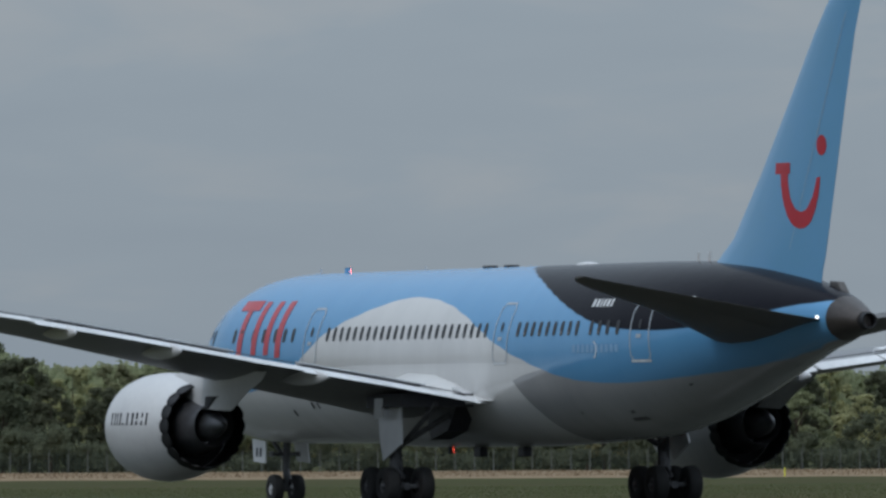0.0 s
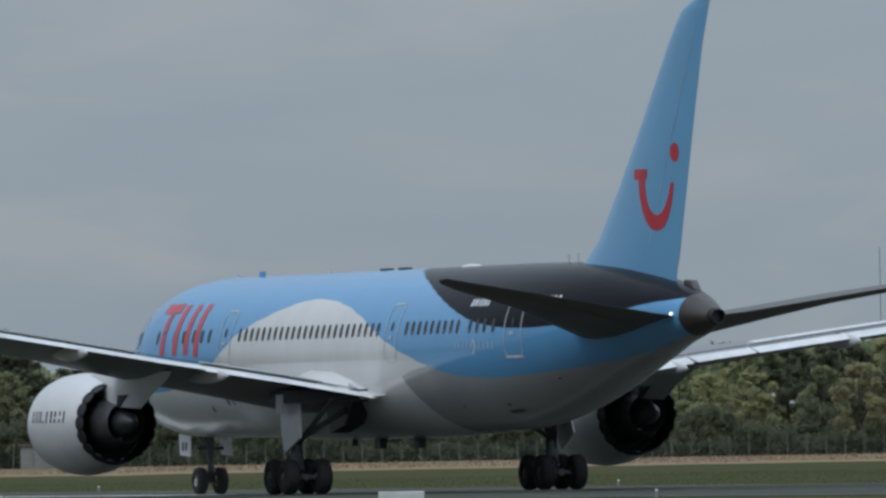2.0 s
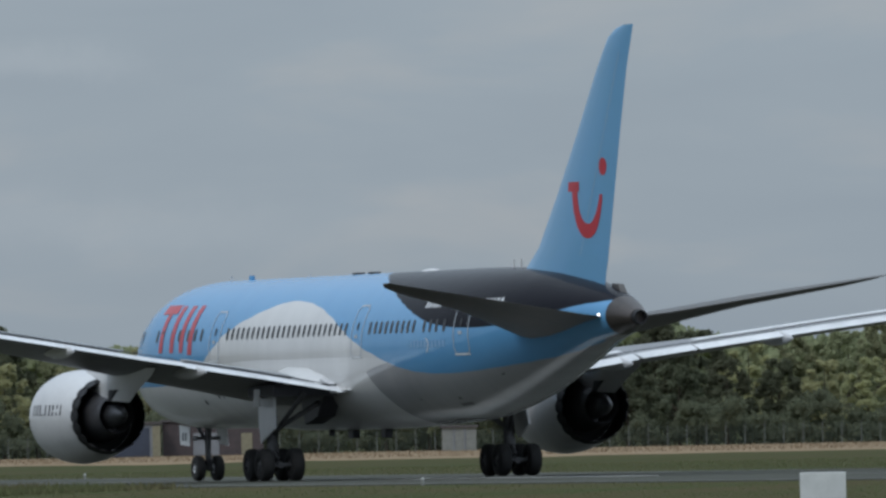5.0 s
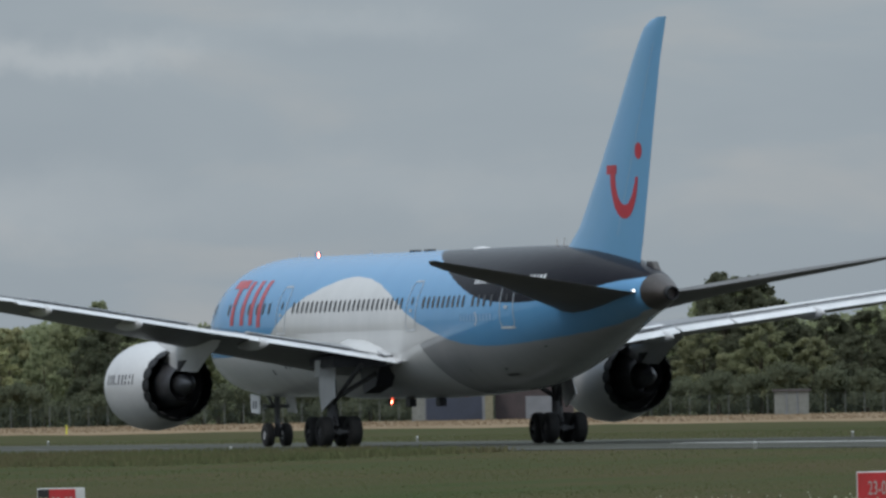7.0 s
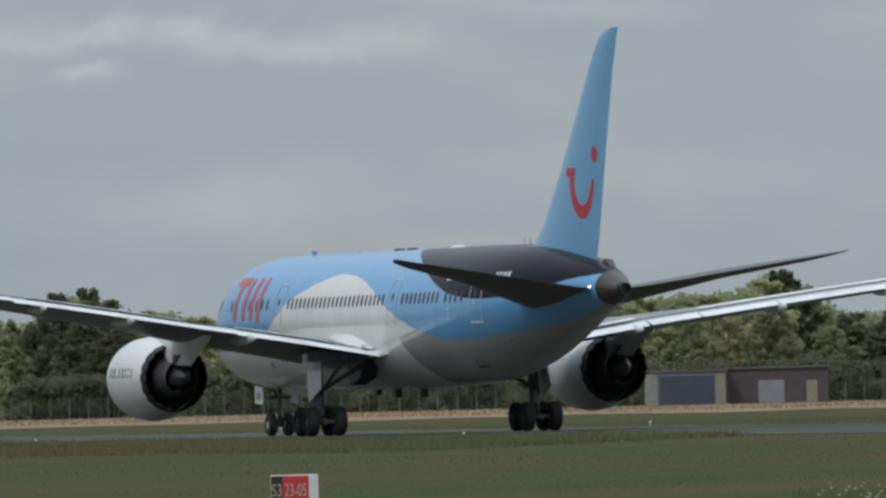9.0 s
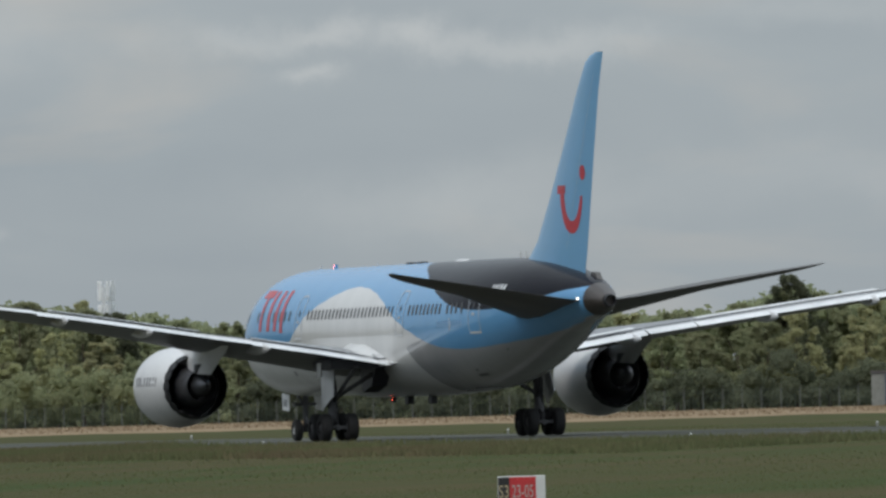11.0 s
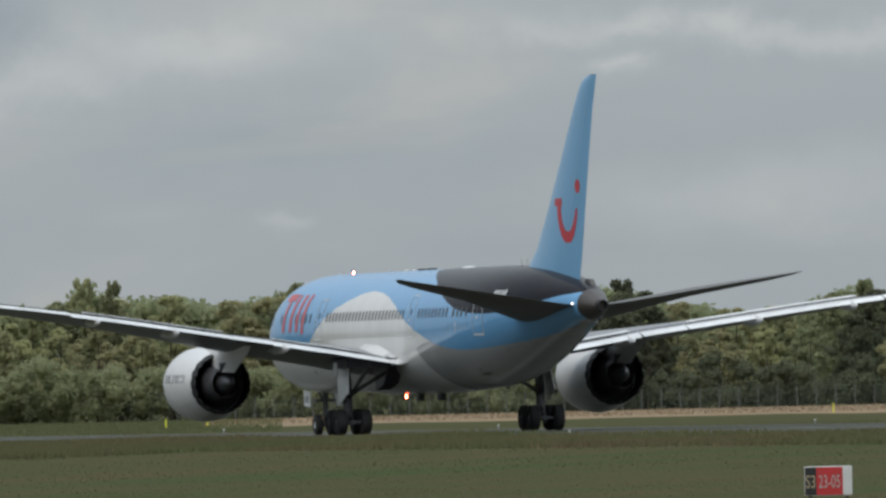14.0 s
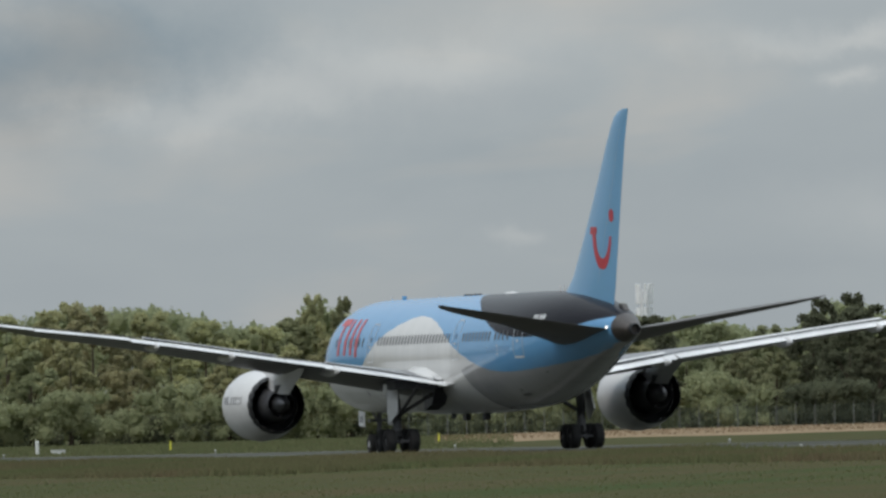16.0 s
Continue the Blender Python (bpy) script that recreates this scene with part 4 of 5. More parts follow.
def build_fence():
    fence = thing("perimeter_fence", "long grey-green mesh perimeter fence on concrete posts", "fence")
    a = far(14.2, FENCE_D)
    z = far(26.0, FENCE_D)
    run = (z - a).length
    step = 2.2
    d = (z - a) / run
    v, f = tube((0, 0, 0), (0, 0, 2.35), 0.06, 0.05, 6)
    k = len(v)
    v2, f2 = tube((0, 0, 2.33), (0.0, -0.35, 2.7), 0.045, 0.04, 6)
    post = mesh("fence_post", v + v2, f + [tuple(i + k for i in q) for q in f2], FENCE_POST, fence, "grey concrete post")
    post.location = a
    i = 1
    while i * step < run:
        p = new("fence_post", post.data)
        p.parent = fence
        p.location = a + d * (i * step)
        i += 1
    V, F = [], []
    nx = int(run / 0.5)
    for j in range(nx):
        p, q = a + d * (j * 0.5), a + d * (j * 0.5 + 0.035)
        m = len(V)
        V += [(p.x, p.y, 0.05), (q.x, q.y, 0.05), (q.x, q.y, 2.3), (p.x, p.y, 2.3)]
        F.append((m, m + 1, m + 2, m + 3))
    for zz in [0.1 + 0.22 * j for j in range(11)]:
        m = len(V)
        V += [(a.x, a.y, zz), (z.x, z.y, zz), (z.x, z.y, zz + 0.03), (a.x, a.y, zz + 0.03)]
        F.append((m, m + 1, m + 2, m + 3))
    w = mesh("fence_mesh", V, F, WIRE, fence, "grey-green wire mesh")
    w["kind"] = "stuff"


build_fence()


def hut(b0, b1, dist, h, wallmat, label, openings, depth=7.0, roof=0.25):
    """A flat-roofed hut between two bearings; openings: (part, from, to, height, material) in shares of its front."""
    a, c = far(b0, dist), far(b1, dist)
    wd = (c - a).length
    e = thing("airfield_hut", label, "building")
    e.matrix_basis = Matrix.Translation((a + c) / 2) @ Matrix.Rotation(math.atan2(c.y - a.y, c.x - a.x), 4, "Z")
    box("wall", (0, depth / 2, h / 2), (wd, depth, h), wallmat, e)
    box("roof", (0, depth / 2, h + roof / 2), (wd + 0.5, depth + 0.5, roof), ROOF_FELT, e, "dark flat roof", 0.03)
    for nm, p, q, z0, z1, mt, lab in openings:
        box(nm, (wd * ((p + q) / 2 - 0.5), -0.03, (z0 + z1) / 2), (wd * (q - p), 0.14, z1 - z0), mt, e, lab, 0.02)
    return e


hut(18.055, 18.36, 1660, 3.7, GREY_WALL, "low grey hut with a wide slate-blue door", [("hut_door", 0.16, 0.86, 0.1, 3.3, SHED_DOOR, "wide slate-blue roller door"), ("pier", -0.02, 0.14, 0, 3.6, CONCRETE, "pale pier"), ("pier", 0.90, 1.0, 0, 3.5, CREAM, "cream pier")])
hut(18.37, 18.755, 1664, 3.9, BRICK_DARK, "low dark brick hut with a pale roller door", [("hut_door", 0.30, 0.56, 0.1, 2.6, GREY_WALL, "pale grey roller door"), ("hut_door", 0.78, 0.89, 0.1, 2.5, CREAM, "cream door")])
hut(19.444, 19.574, 1650, 2.6, CONCRETE, "small pale concrete cabin", [("panel", 0.32, 0.36, 0, 2.6, GREY_WALL, ""), ("panel", 0.64, 0.68, 0, 2.6, GREY_WALL, "")], 3.0)


def lattice_mast(b, d, top, w, label):
    e = thing("antenna_mast", label, "mast")
    p = far(b, d)
    e.location = p
    for sx in (-1, 1):
        for sy in (-1, 1):
            bars("mast_leg", [((sx * w, sy * w, 0), (sx * w * 0.7, sy * w * 0.7, top), 0.11)], MAST_WHITE, e, n=6)
    items = []
    k = int(top / 1.2)
    for i in range(k):
        z0, z1 = i * 1.2, (i + 1) * 1.2
        s0, s1 = w * (1 - 0.3 * z0 / top), w * (1 - 0.3 * z1 / top)
        for q in (-1, 1):
            items += [((-s0 * q, -s0, z0), (s1 * q, -s1, z1), 0.035), ((-s0 * q, s0, z0), (s1 * q, s1, z1), 0.035), ((-s0, -s0 * q, z0), (-s1, s1 * q, z1), 0.035), ((s0, -s0 * q, z0), (s1, s1 * q, z1), 0.035)]
    bars("mast_bracing", items, MAST_WHITE, e, n=4)
    for ang in (20, 140, 260):
        c = Vector((math.cos(radians(ang)) * (w + 0.35), math.sin(radians(ang)) * (w + 0.35), top - 0.6))
        box("panel_antenna", c, (0.6, 0.3, 2.5), MAST_WHITE, e, "white panel antenna", 0.04, ang)
        box("panel_antenna", c - Vector((0, 0, 2.7)), (0.6, 0.3, 1.9), MAST_WHITE, e, "white panel antenna", 0.04, ang)


lattice_mast(15.12, 1880, 17.6, 0.55, "white lattice mast with panel antennas above the trees")


def far_tower():
    e = thing("radar_tower", "grey tower with a dark cabin beyond the trees", "tower")
    e.location = far(22.9, 1900)
    v, f = tube((0, 0, 0), (0, 0, 20.2), 0.9, 0.9, 12)
    mesh("shaft", v, f, TOWER_GREY, e, "", True)
    box("cabin", (0.9, 0, 17.2), (3.6, 2.6, 3.4), TOWER_DARK, e, "dark green cabin", 0.1)
    box("cap", (0, 0, 21.1), (2.2, 2.2, 1.6), TOWER_BROWN, e, "brown cap", 0.05)
    box("ledge", (0, 0, 20.2), (2.5, 2.5, 0.15), TOWER_GREY, e, "pale ledge", 0.02)
    e = thing("antenna_pole", "slim grey pole beyond the trees", "mast")
    e.location = far(22.757, 1880)
    bars("pole", [((0, 0, 0), (0, 0, 26.0), 0.09, 0.05)], TOWER_GREY, e, n=6)
    for z in (20.5, 23):
        box("bracket", (0, 0, z), (0.5, 0.06, 0.06), TOWER_GREY, e)


far_tower()

# ---------------- signs and marker posts ----------------


def place(bearing, dist, ze=None):
    x, y = dist * math.sin(radians(bearing)), dist * math.cos(radians(bearing))
    return Vector((x, y, ground_z(x) if ze is None else ze))


def facing(bearing, turn=0):
    return Matrix.Rotation(radians(-bearing + turn), 4, "Z")


def lettering(name, text, size, mat, parent, loc, squeeze=1.0):
    cu = bpy.data.curves.new(name, "FONT")
    cu.body, cu.size, cu.extrude, cu.align_x, cu.align_y = text, size, 0.004, "CENTER", "CENTER"
    tmp = bpy.data.objects.new(name, cu)
    scene.collection.objects.link(tmp)
    me = bpy.data.meshes.new_from_object(tmp.evaluated_get(bpy.context.evaluated_depsgraph_get()))
    bpy.data.objects.remove(tmp)
    me.transform(Matrix.Translation(loc) @ Matrix.Rotation(radians(90), 4, "X") @ Matrix.Diagonal((squeeze, 1, 1, 1)))
    me.materials.clear()
    me.materials.append(mat)
    return link(name, me, mat, parent)


def airfield_sign(bearing, dist, width, h, panels, label, frame_mat=SIGN_WHITE):
    e = thing("airfield_sign", label, "sign", "signs beside the runway")
    e.matrix_basis = Matrix.Translation(place(bearing, dist)) @ facing(bearing)
    box("sign_case", (0, 0.11, 0.1 + h / 2), (width, 0.22, h), frame_mat, e, "", 0.02)
    for sx in (-0.38, 0.38):
        box("sign_foot", (sx * width, 0.11, 0.03), (0.07, 0.1, 0.2), STEEL, e, "grey steel foot")
    for p, q, mat, text, tmat in panels:
        c = width * ((p + q) / 2 - 0.5)
        pl = box("sign_panel", (c, -0.004, 0.1 + h / 2), (width * (q - p), 0.012, h - 0.05), mat, e, "", 0.0)
        if text:
            lettering("sign_text", text, h * 0.62, tmat, pl, (c, -0.014, 0.1 + h * 0.46), 0.52 if len(text) > 2 else 0.62)
    return e


airfield_sign(20.902, 416, 1.285, 0.76, [], "plain white back of an airfield sign in the grass")
airfield_sign(21.447, 346, 1.155, 0.76, [(0.01, 0.78, SIGN_YELLOW, "", None)], "yellow airfield sign with a white end panel in the grass")
airfield_sign(19.84, 357.5, 1.10, 0.76, [(0.02, 0.98, SIGN_RED, "23-05", SIGN_TEXT)], "red runway holding sign in the grass")
airfield_sign(16.694, 387.5, 1.24, 0.77, [(0.01, 0.25, SIGN_BLACK, "S3", SIGN_TEXT_WARM), (0.25, 0.80, SIGN_RED, "23-05", SIGN_TEXT)], "black and red runway holding sign in the grass")


def marker(name, bearing, dist, h, r, mat, label, cat):
    e = thing(name, label, cat)
    e.location = place(bearing, dist)
    v, f = tube((0, 0, 0), (0, 0, h), r, r * 0.9, 8)
    mesh("stem", v, f, mat, e, "", True)
    bm = bmesh.new()
    bmesh.ops.create_uvsphere(bm, u_segments=8, v_segments=6, radius=r * 1.05, matrix=Matrix.Translation((0, 0, h)))
    part("cap", bm, mat, e, "", True)


for b, d in ((14.154, 1150), (14.314, 1150), (13.282, 1150), (23.36, 1150), (16.72, 1150)):
    marker("marker_post", b, d, 0.65, 0.07, POST_YELLOW, "short yellow marker post in the grass", "marker post")
marker('white_marker', 12.77, 1100, 0.9, 0.14, SIGN_WHITE, 'short white marker post in the grass', 'marker post')
bx = thing('marker_box', 'low white box in the grass', 'box')
bx.location = place(12.85, 1100)
box('case', (0, 0, 0.14), (1.0, 0.5, 0.28), SIGN_WHITE, bx, '', 0.03)
box('lid', (0, 0, 0.30), (1.05, 0.55, 0.05), SIGN_WHITE, bx, '', 0.01)
for i in range(14):
    for sx in (-1, 1):
        e = thing("runway_edge_light", "small white runway edge light", "light", "runway edge lights")
        e.location = (RWY_X + sx * (RWY_HALF + 0.8), 360 + 60 * i, 0)
        v, f = tube((0, 0, 0), (0, 0, 0.2), 0.07, 0.06, 8)
        mesh("stem", v, f, CONCRETE, e)
        bm = bmesh.new()
        bmesh.ops.create_uvsphere(bm, u_segments=8, v_segments=6, radius=0.055, matrix=Matrix.Translation((0, 0, 0.22)))
        part("lens", bm, SIGN_WHITE, e, "pale glass lens", True)

# ---------------- trees ----------------
rng = np.random.default_rng(7)


def leaf_cards(centres, size, r, out=None):
    """Little leaf faces at the centres, turned mostly outwards, as one mesh's verts and faces."""
    n = len(centres)
    q = r.normal(size=(n, 3)) * 0.6
    q += out if out is not None else (0, -0.5, 0.7)
    q /= np.linalg.norm(q, axis=1)[:, None]
    a = np.cross(q, r.normal(size=(n, 3)))
    a /= np.linalg.norm(a, axis=1)[:, None]
    b = np.cross(q, a)
    s = size * r.uniform(0.6, 1.3, (n, 1))
    V = np.stack([centres - a * s, centres - b * s * 0.6, centres + a * s, centres + b * s * 0.6], 1).reshape(-1, 3)
    F = np.arange(4 * n).reshape(-1, 4)
    return V, F


def clump(lumps, n, r, flat=0.85):
    """Leaf places on the shells of rounded clumps (x, y, z, radius), and their outward ways."""
    w = np.array([q[3] ** 2 for q in lumps])
    pick = r.choice(len(lumps), n, p=w / w.sum())
    L = np.array(lumps)[pick]
    d = r.normal(size=(n, 3))
    d[:, 2] += 0.25
    d /= np.linalg.norm(d, axis=1)[:, None]
    rad = L[:, 3:4] * r.uniform(0.62, 1.12, (n, 1)) * (1 + 0.16 * np.sin(d[:, :1] * 7 + L[:, :1]) * np.sin(d[:, 2:] * 6 + L[:, 1:2]))
    return L[:, :3] + d * rad * (1, 1, flat), d


ICO = bmesh.new()
bmesh.ops.create_icosphere(ICO, subdivisions=1, radius=1)
ICO_V = np.array([tuple(v.co) for v in ICO.verts])
ICO_F = np.array([[v.index for v in f.verts] for f in ICO.faces])
ICO.free()


def foliage(name, lumps, n, leaf, r, mat, parent=None, label=""):
    """One mesh of leaf faces on clumps, each round a shaded inner mass of twigs and leaves."""
    pts, out = clump(lumps, n, r)
    pts[:, 2] = np.maximum(pts[:, 2], 0.03)
    V, F = leaf_cards(pts, leaf, r, out)
    faces = F.tolist()
    VV = [V]
    k = len(V)
    for x, y, z, s in lumps:
        VV.append(ICO_V * (s * 0.66, s * 0.66, s * 0.56) * r.uniform(0.8, 1.15, (len(ICO_V), 1)) + (x, y, max(z, s * 0.6)))
        faces += (ICO_F + k).tolist()
        k += len(ICO_V)
    me = bpy.data.meshes.new(name)
    me.from_pydata(np.concatenate(VV).tolist(), [], faces)
    return link(name, me, mat, parent, label)


def crown_lumps(h, w, r, base=0.16, k=58):
    """Clumps of an uneven crown."""
    lumps = []
    for i in range(k):
        t = (i + r.uniform(0, 1)) / k
        env = w * (0.62 + 0.42 * math.sin(math.pi * min(1, t * 0.85 + 0.12))) * (1 - 0.55 * t**3)
        a = r.uniform(0, 2 * math.pi)
        d = env * math.sqrt(r.uniform(0.2, 1)) * 0.82
        s = r.uniform(0.14, 0.27) * w * (1 - 0.45 * t)
        lumps.append((math.cos(a) * d, math.sin(a) * d, min(h * (base + (1 - base) * t), h - s * 0.8), s))
    return lumps


def tree_kind(h, w, n, mat, seed, leaf=0.28, label="full leafy green broadleaf tree behind the fence"):
    r = np.random.default_rng(seed)
    lumps = crown_lumps(h, w, r)
    e = thing("broadleaf_tree", label, "tree", "trees behind the fence")
    items = [((0, 0, 0), (0.1, 0, h * 0.3), 0.035 * h * 0.6, 0.02 * h * 0.6), ((0.1, 0, h * 0.3), (0.0, 0.1, h * 0.62), 0.02 * h * 0.6, 0.012 * h * 0.5), ((0.0, 0.1, h * 0.62), (0, 0, h * 0.9), 0.1, 0.03)]
    for x, y, z, s in lumps[:40:3]:
        b = max(h * 0.2, z * 0.6)
        items.append(((0.05, 0.03, b), (x * 0.9, y * 0.9, z), 0.09, 0.03))
    bars("trunk", items, BARK, e, "brown bark trunk and limbs", 7)
    foliage("crown", lumps, n, leaf, r, mat, e, "uneven leafy crown")
    return e


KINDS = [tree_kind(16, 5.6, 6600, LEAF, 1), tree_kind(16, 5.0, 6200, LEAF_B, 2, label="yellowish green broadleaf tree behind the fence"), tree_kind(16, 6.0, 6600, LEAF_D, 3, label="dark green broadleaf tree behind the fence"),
         tree_kind(16, 5.4, 6400, LEAF, 4), tree_kind(16, 5.4, 6400, LEAF_B, 5, label="yellowish green broadleaf tree behind the fence")]
SKYLINE = [(11.5, .45), (12.64, .45), (12.88, .5), (13.1, .48), (13.3, .48), (13.47, .44), (13.6, .40), (13.72, .39), (13.8, .49), (13.94, .515), (14.0, .44), (14.12, .43), (14.29, .44), (14.4, .40), (14.65, .465), (14.8, .45),
           (14.95, .41), (15.01, .44), (15.1, .38), (15.3, .395), (15.5, .35), (15.63, .31), (15.76, .42), (15.88, .455), (15.98, .435), (16.06, .37), (16.3, .35), (16.4, .32), (16.6, .36), (16.8, .43), (16.9, .42), (17.06, .34),
           (17.4, .335), (17.6, .39), (17.77, .465), (17.87, .43), (17.95, .36), (18.3, .38), (18.55, .465), (18.73, .40), (18.85, .30), (19.0, .29), (19.1, .39), (19.25, .51), (19.42, .47), (19.5, .39), (19.61, .31), (20.0, .42),
           (20.35, .45), (20.6, .36), (20.7, .39), (20.95, .37), (21.14, .41), (21.3, .34), (21.8, .37), (22.85, .42), (23.75, .33), (26, .36)]


def skyline(b):
    return float(np.interp(b, [q[0] for q in SKYLINE], [q[1] for q in SKYLINE]))


def plant_trees():
    used = set()

    def plant(bb, d, top, wide):
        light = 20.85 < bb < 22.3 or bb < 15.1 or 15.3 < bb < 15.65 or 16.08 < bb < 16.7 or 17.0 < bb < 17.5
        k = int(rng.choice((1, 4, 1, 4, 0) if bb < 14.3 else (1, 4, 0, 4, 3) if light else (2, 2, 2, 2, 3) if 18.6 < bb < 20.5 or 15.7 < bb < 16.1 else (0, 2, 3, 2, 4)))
        m = Matrix.Translation(far(bb, d)) @ Matrix.Rotation(rng.uniform(0, 6.28), 4, "Z")
        t = KINDS[k]
        if k not in used:
            used.add(k)
            t.matrix_basis = m
        else:
            t = copy_thing(KINDS[k], m)
        t.scale = (wide, wide, top / 16.0)

    b = 12.35
    while b < 24.1:
        for row, (d0, drop) in enumerate(((1722, 0.72), (1765, 0.98))):
            bb = b + rng.uniform(-0.05, 0.05) + row * 0.09
            d = d0 + rng.uniform(-12, 12)
            top = EYE[2] + d * math.tan(radians((min(skyline(bb - 0.1), skyline(bb + 0.1)) + skyline(bb)) / 2)) * drop * rng.uniform(0.95, 1.02)
            plant(bb, d, top, max(0.62, top / 16.0) * rng.uniform(1.05, 1.35))
        b += 0.195
    # the trees that stand out above the rest
    for bb, wide in ((12.9, 0.85), (13.85, 0.6), (13.96, 0.5), (14.66, 0.8), (15.02, 0.5), (15.8, 0.6), (15.92, 0.7), (16.84, 0.7), (17.75, 0.85), (18.58, 0.9), (19.23, 0.8), (19.38, 0.8), (20.3, 0.9), (21.12, 0.7)):
        d = 1775 + rng.uniform(-8, 8)
        plant(bb, d, EYE[2] + d * math.tan(radians(skyline(bb))), wide)


plant_trees()


def bank(n, b0, b1, d0, d1, count, low, high, size, leaf, name, mat, label, cat):
    """Clumps of bushes or woodland between two bearings; high: their height at a bearing."""
    lumps = []
    for _ in range(count):
        b, d = rng.uniform(b0, b1), rng.uniform(d0, d1)
        s = rng.uniform(*size)
        p = far(b, d)
        top = max(high(b) - s * 0.8, low + 0.2)
        lumps.append((p.x, p.y, top if rng.uniform() < 0.35 else rng.uniform(low, top), s))
    tagged(foliage(name, lumps, n, leaf, rng, mat), label, cat, kind="stuff")


bank(14000, 12.2, 15.6, 1699, 1716, 170, 0.6, lambda b: 5.0 + 3.0 * noise.noise(Vector((b * 5, 0, 0))), (0.9, 1.9), 0.27, "undergrowth", LEAF, "dense green undergrowth below the trees", "bushes")
# undergrowth, hedge and thicket in LEAF_D carry the shade under trees as colour
bank(38000, 15.6, 24.3, 1699, 1716, 450, 0.6, lambda b: 5.0 + 3.0 * noise.noise(Vector((b * 5, 0, 0))), (0.9, 1.9), 0.27, "undergrowth", LEAF_D, "dense green undergrowth, coloured dark for the shade below the trees", "bushes")
bank(40000, 12.2, 24.3, 1717, 1732, 700, 0.3, lambda b: 3.6, (0.9, 1.5), 0.3, "hedge", LEAF_D, "hedge between the tree trunks, coloured dark for the shade there", "bushes")
bank(24000, 11.9, 24.6, 1860, 1880, 1000, 1.5, lambda b: EYE[2] + 1870 * math.tan(radians(min(skyline(b - 0.1), skyline(b), skyline(b + 0.1)) * 0.93)), (2.6, 3.8), 0.8, "far_woodland", LEAF, "deep green woodland beyond the first trees", "woods")
bank(7000, 11.9, 24.6, 1885, 1900, 330, 0.2, lambda b: 5.0, (2.2, 3.2), 0.8, "far_thicket", LEAF_D, "thicket below the far woodland, coloured dark for the shade there", "bushes")
bank(16000, 12.2, 15.6, 1699, 1708, 150, 0.8, lambda b: 6.5 + 3.0 * noise.noise(Vector((b * 5, 3, 0))), (1.0, 2.0), 0.25, "shrubs", LEAF, "green shrubs before the trees", "bushes")
bank(95000, 12.0, 24.5, 1800, 1850, 2300, 0.6, lambda b: EYE[2] + 1810 * math.tan(radians(min(skyline(b - 0.06), skyline(b), skyline(b + 0.06)) * 0.97)), (1.4, 2.6), 0.5, "woodland", LEAF, "green woodland behind the fence", "woods")

# ---------------- grass ----------------


def blades(name, n, b0, b1, d0, d1, hmin, hmax, mat, label, width=0.02, keep=None, flower=False, area=None):
    b = rng.uniform(b0, b1, n)
    d = np.sqrt(rng.uniform(d0**2, d1**2, n))
    x, y = d * np.sin(np.radians(b)), d * np.cos(np.radians(b))
    if area:
        x, y = rng.uniform(area[0], area[1], n), rng.uniform(area[2], area[3], n)
    ok = (x < RWY_X - RWY_HALF - 0.5) | (x > RWY_X + RWY_HALF + 0.5)
    if keep is not None:
        ok &= np.array([noise.noise(Vector((p * 0.07, q * 0.05, 2))) > keep for p, q in zip(x, y)])
    x, y = x[ok], y[ok]
    n = len(x)
    z = -0.02 * np.clip(RWY_X - RWY_HALF - x, 0, 75)
    h = rng.uniform(hmin, hmax, n) * np.array([1.0 + 0.7 * noise.noise(Vector((p * 0.12, q * 0.04, 9))) for p, q in zip(x, y)])
    a = rng.uniform(0, 2 * math.pi, n)
    w = width * rng.uniform(0.7, 1.5, n)
    lean = rng.normal(0, 0.3, (n, 2)) * h[:, None]
    base = np.stack([x, y, z - 0.01], 1)
    ox = np.stack([np.cos(a) * w, np.sin(a) * w, 0 * a], 1)
    tip = base + np.stack([lean[:, 0], lean[:, 1], h], 1)
    if flower:
        V = np.stack([tip - ox, tip + ox * 0.4 + (0, 0, 0.03), tip + ox, tip + ox * 0.2 - (0, 0, 0.03)], 1).reshape(-1, 3)
        F = np.arange(4 * n).reshape(-1, 4)
    else:
        V = np.stack([base - ox, base + ox, tip], 1).reshape(-1, 3)
        F = np.arange(3 * n).reshape(-1, 3)
    me = bpy.data.meshes.new(name)
    me.from_pydata(V.tolist(), [], F.tolist())
    tagged(link(name, me, mat), label, "grass", kind="stuff")


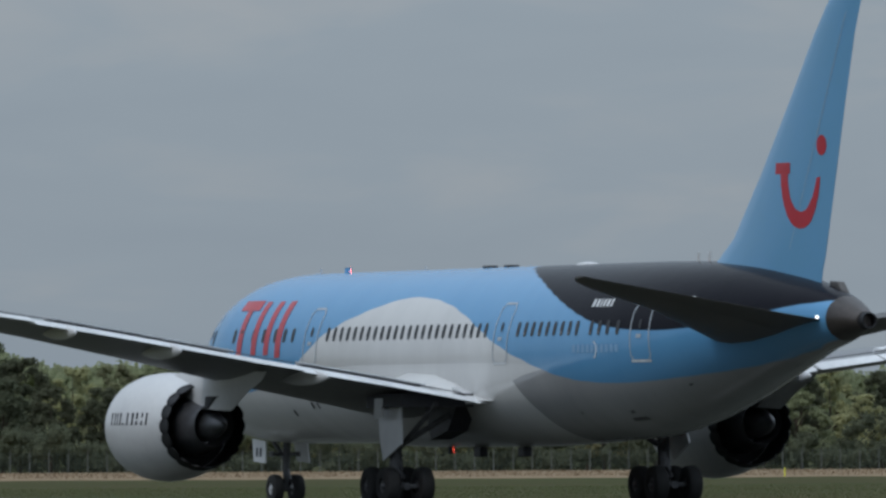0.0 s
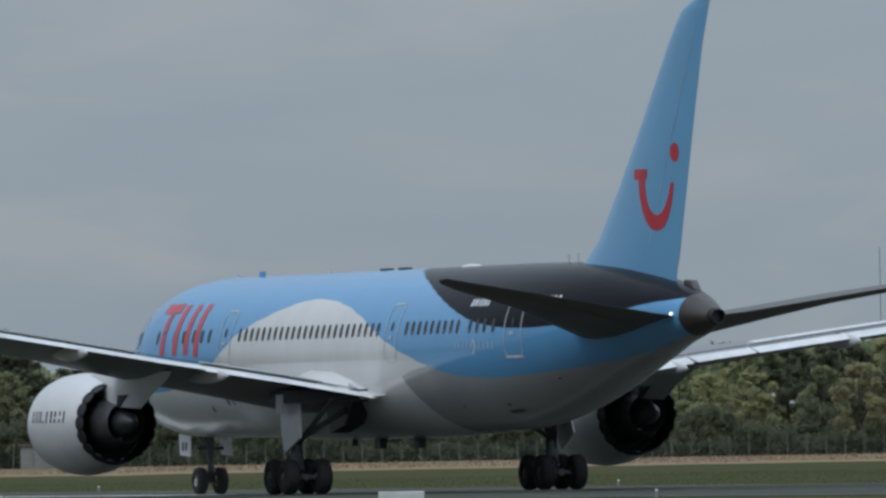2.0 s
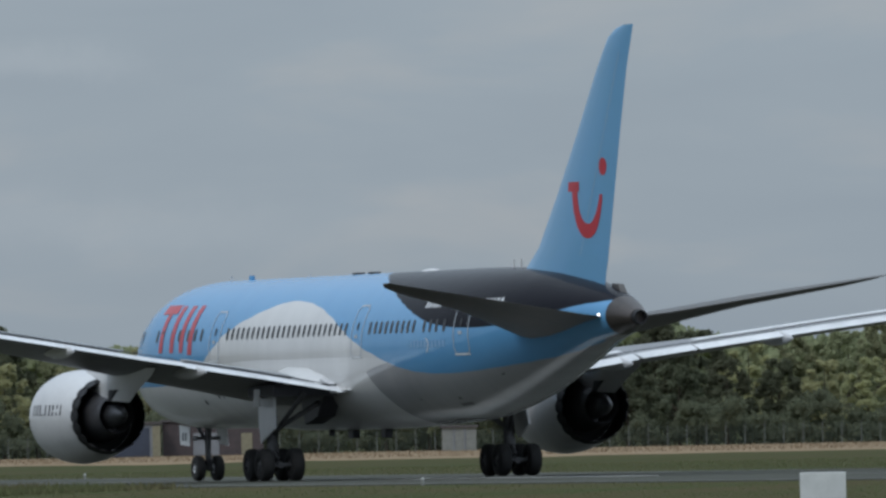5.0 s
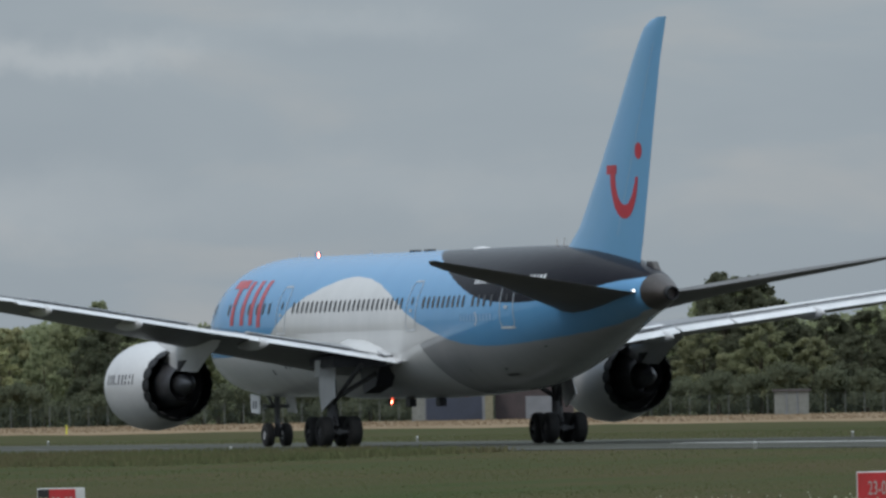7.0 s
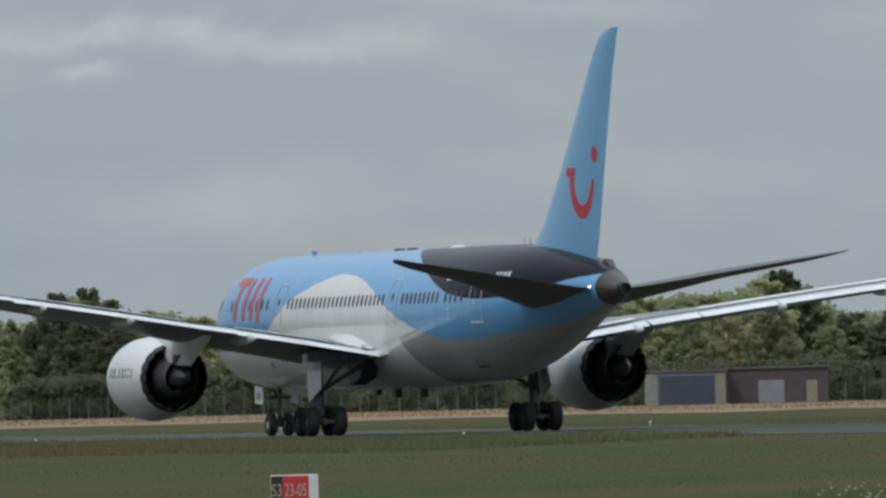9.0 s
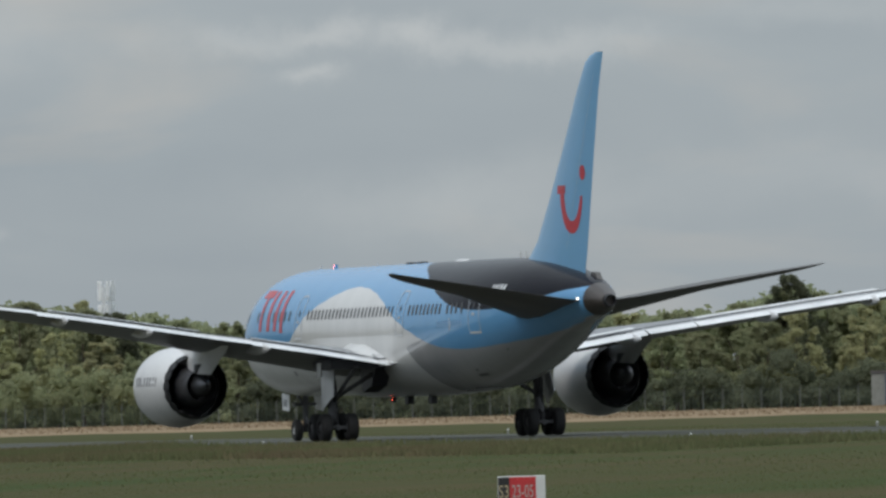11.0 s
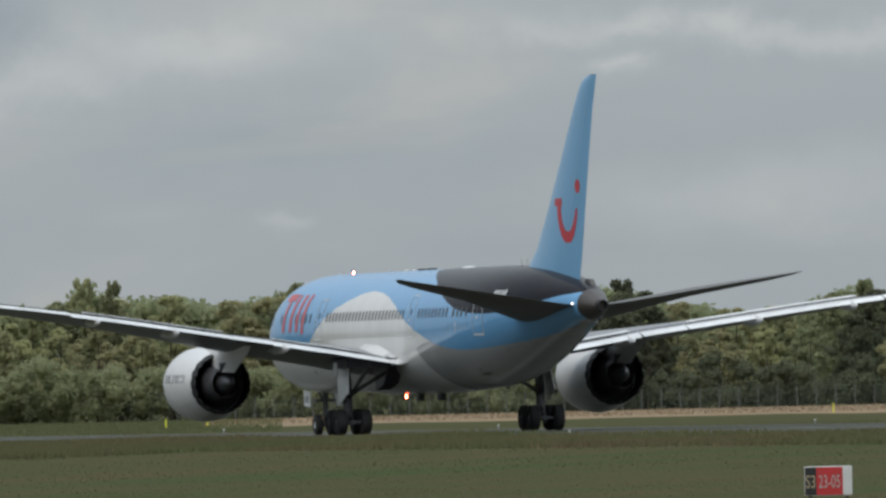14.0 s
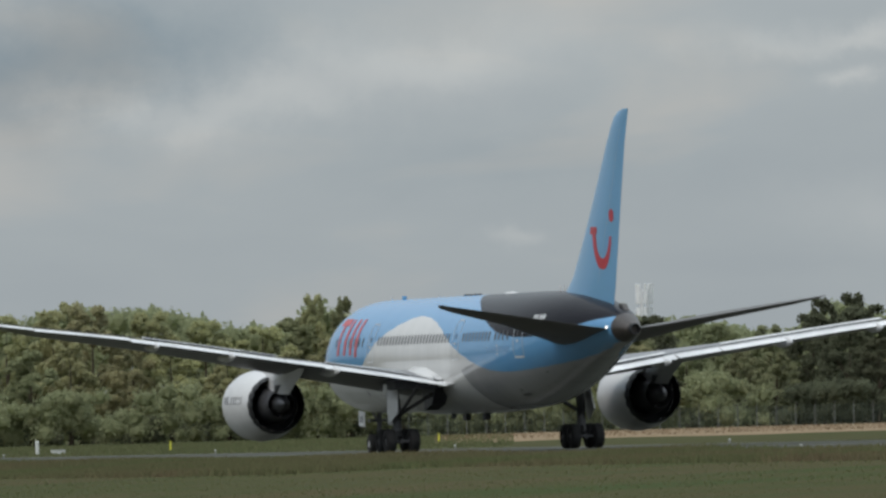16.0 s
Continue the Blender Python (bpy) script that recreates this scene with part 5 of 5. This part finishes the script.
blades("grass", 110000, 12.0, 24.6, 325, 480, 0.02, 0.05, BLADE_GREEN, "short green grass on the near strip", 0.03)
blades("strip_grass", 80000, 11.8, 24.0, 480, 830, 0.03, 0.08, BLADE_GREEN, "short green grass beside the runway", 0.045)
blades("edge_grass", 60000, 0, 1, 1, 2, 0.14, 0.32, BLADE, "longer grass along the runway edge", 0.06, area=(155, 169, 505, 820))
blades("verge_grass", 120000, 0, 1, 1, 2, 0.18, 0.34, BLADE, "longest grass along the runway edge", 0.07, area=(148, 169, 610, 900))
blades("far_verge_grass", 30000, 11.8, 14.6, 900, 1690, 0.06, 0.2, BLADE_GREEN, "short green grass beyond the runway", 0.1)
blades("straw", 26000, 14.3, 25, 1200, 1690, 0.08, 0.22, DRY, "dry straw-coloured grass before the fence", 0.1)
blades("tall_weeds", 16000, 12.0, 20.5, 335, 372, 0.10, 0.38, BLADE_GREEN, "taller green weeds in the near grass", 0.03, keep=0.08)
blades("weed_flowers", 1300, 12.0, 20.5, 335, 372, 0.2, 0.42, BLOSSOM, "small white weed flowers in the grass", 0.04, keep=0.12, flower=True)

# ---------------- movement ----------------
PLANE_ROWS = [(0.0, 466.09, -0.003), (0.5, 474.66, 0.108), (1.0, 483.43, 0.25), (1.5, 491.57, 0.205), (2.0, 500.21, 0.252), (2.5, 508.49, 0.197), (3.0, 516.97, 0.157),
              (3.5, 525.11, 0.155), (6.0, 566.93, -0.082), (6.5, 575.78, -0.187), (7.0, 584.68, -0.343), (7.5, 593.17, -0.362), (8.0, 602.05, -0.274), (8.5, 610.72, -0.062),
              (9.0, 619.7, 0.152), (11.5, 661.88, 0.565), (12.0, 670.6, 0.416), (12.5, 678.96, 0.248), (13.0, 687.73, 0.114), (13.5, 696.22, -0.065), (14.0, 705.31, -0.174),
              (14.5, 714.15, -0.378), (15.0, 723.21, -0.427), (15.5, 732.23, -0.43), (16.0, 741.77, -0.42)]


def motions():
    walk(plane, [(t, pose(192.0, s, 0.035, 0, 0, -yaw)) for t, s, yaw in PLANE_ROWS])
    # the added hoods turn once in 1.41 s, so that the lamps flash
    for ob, c in HOODS:
        walk(ob, [(k / 10, pose(*c, 0, 0, -17 + 360 * (k / 10 - 6.92) / 1.412)) for k in range(161)])
    # the wheels roll as far as the airliner goes
    ts, ss = [r[0] for r in PLANE_ROWS], [r[1] for r in PLANE_ROWS]
    steps = [i / 30 for i in range(481)]
    run = np.interp(steps, ts, ss) - ss[0]
    for ob, r, c in WHEELS:
        walk(ob, [(t, pose(*c, -math.degrees(d / r))) for t, d in zip(steps, run)])


motions()
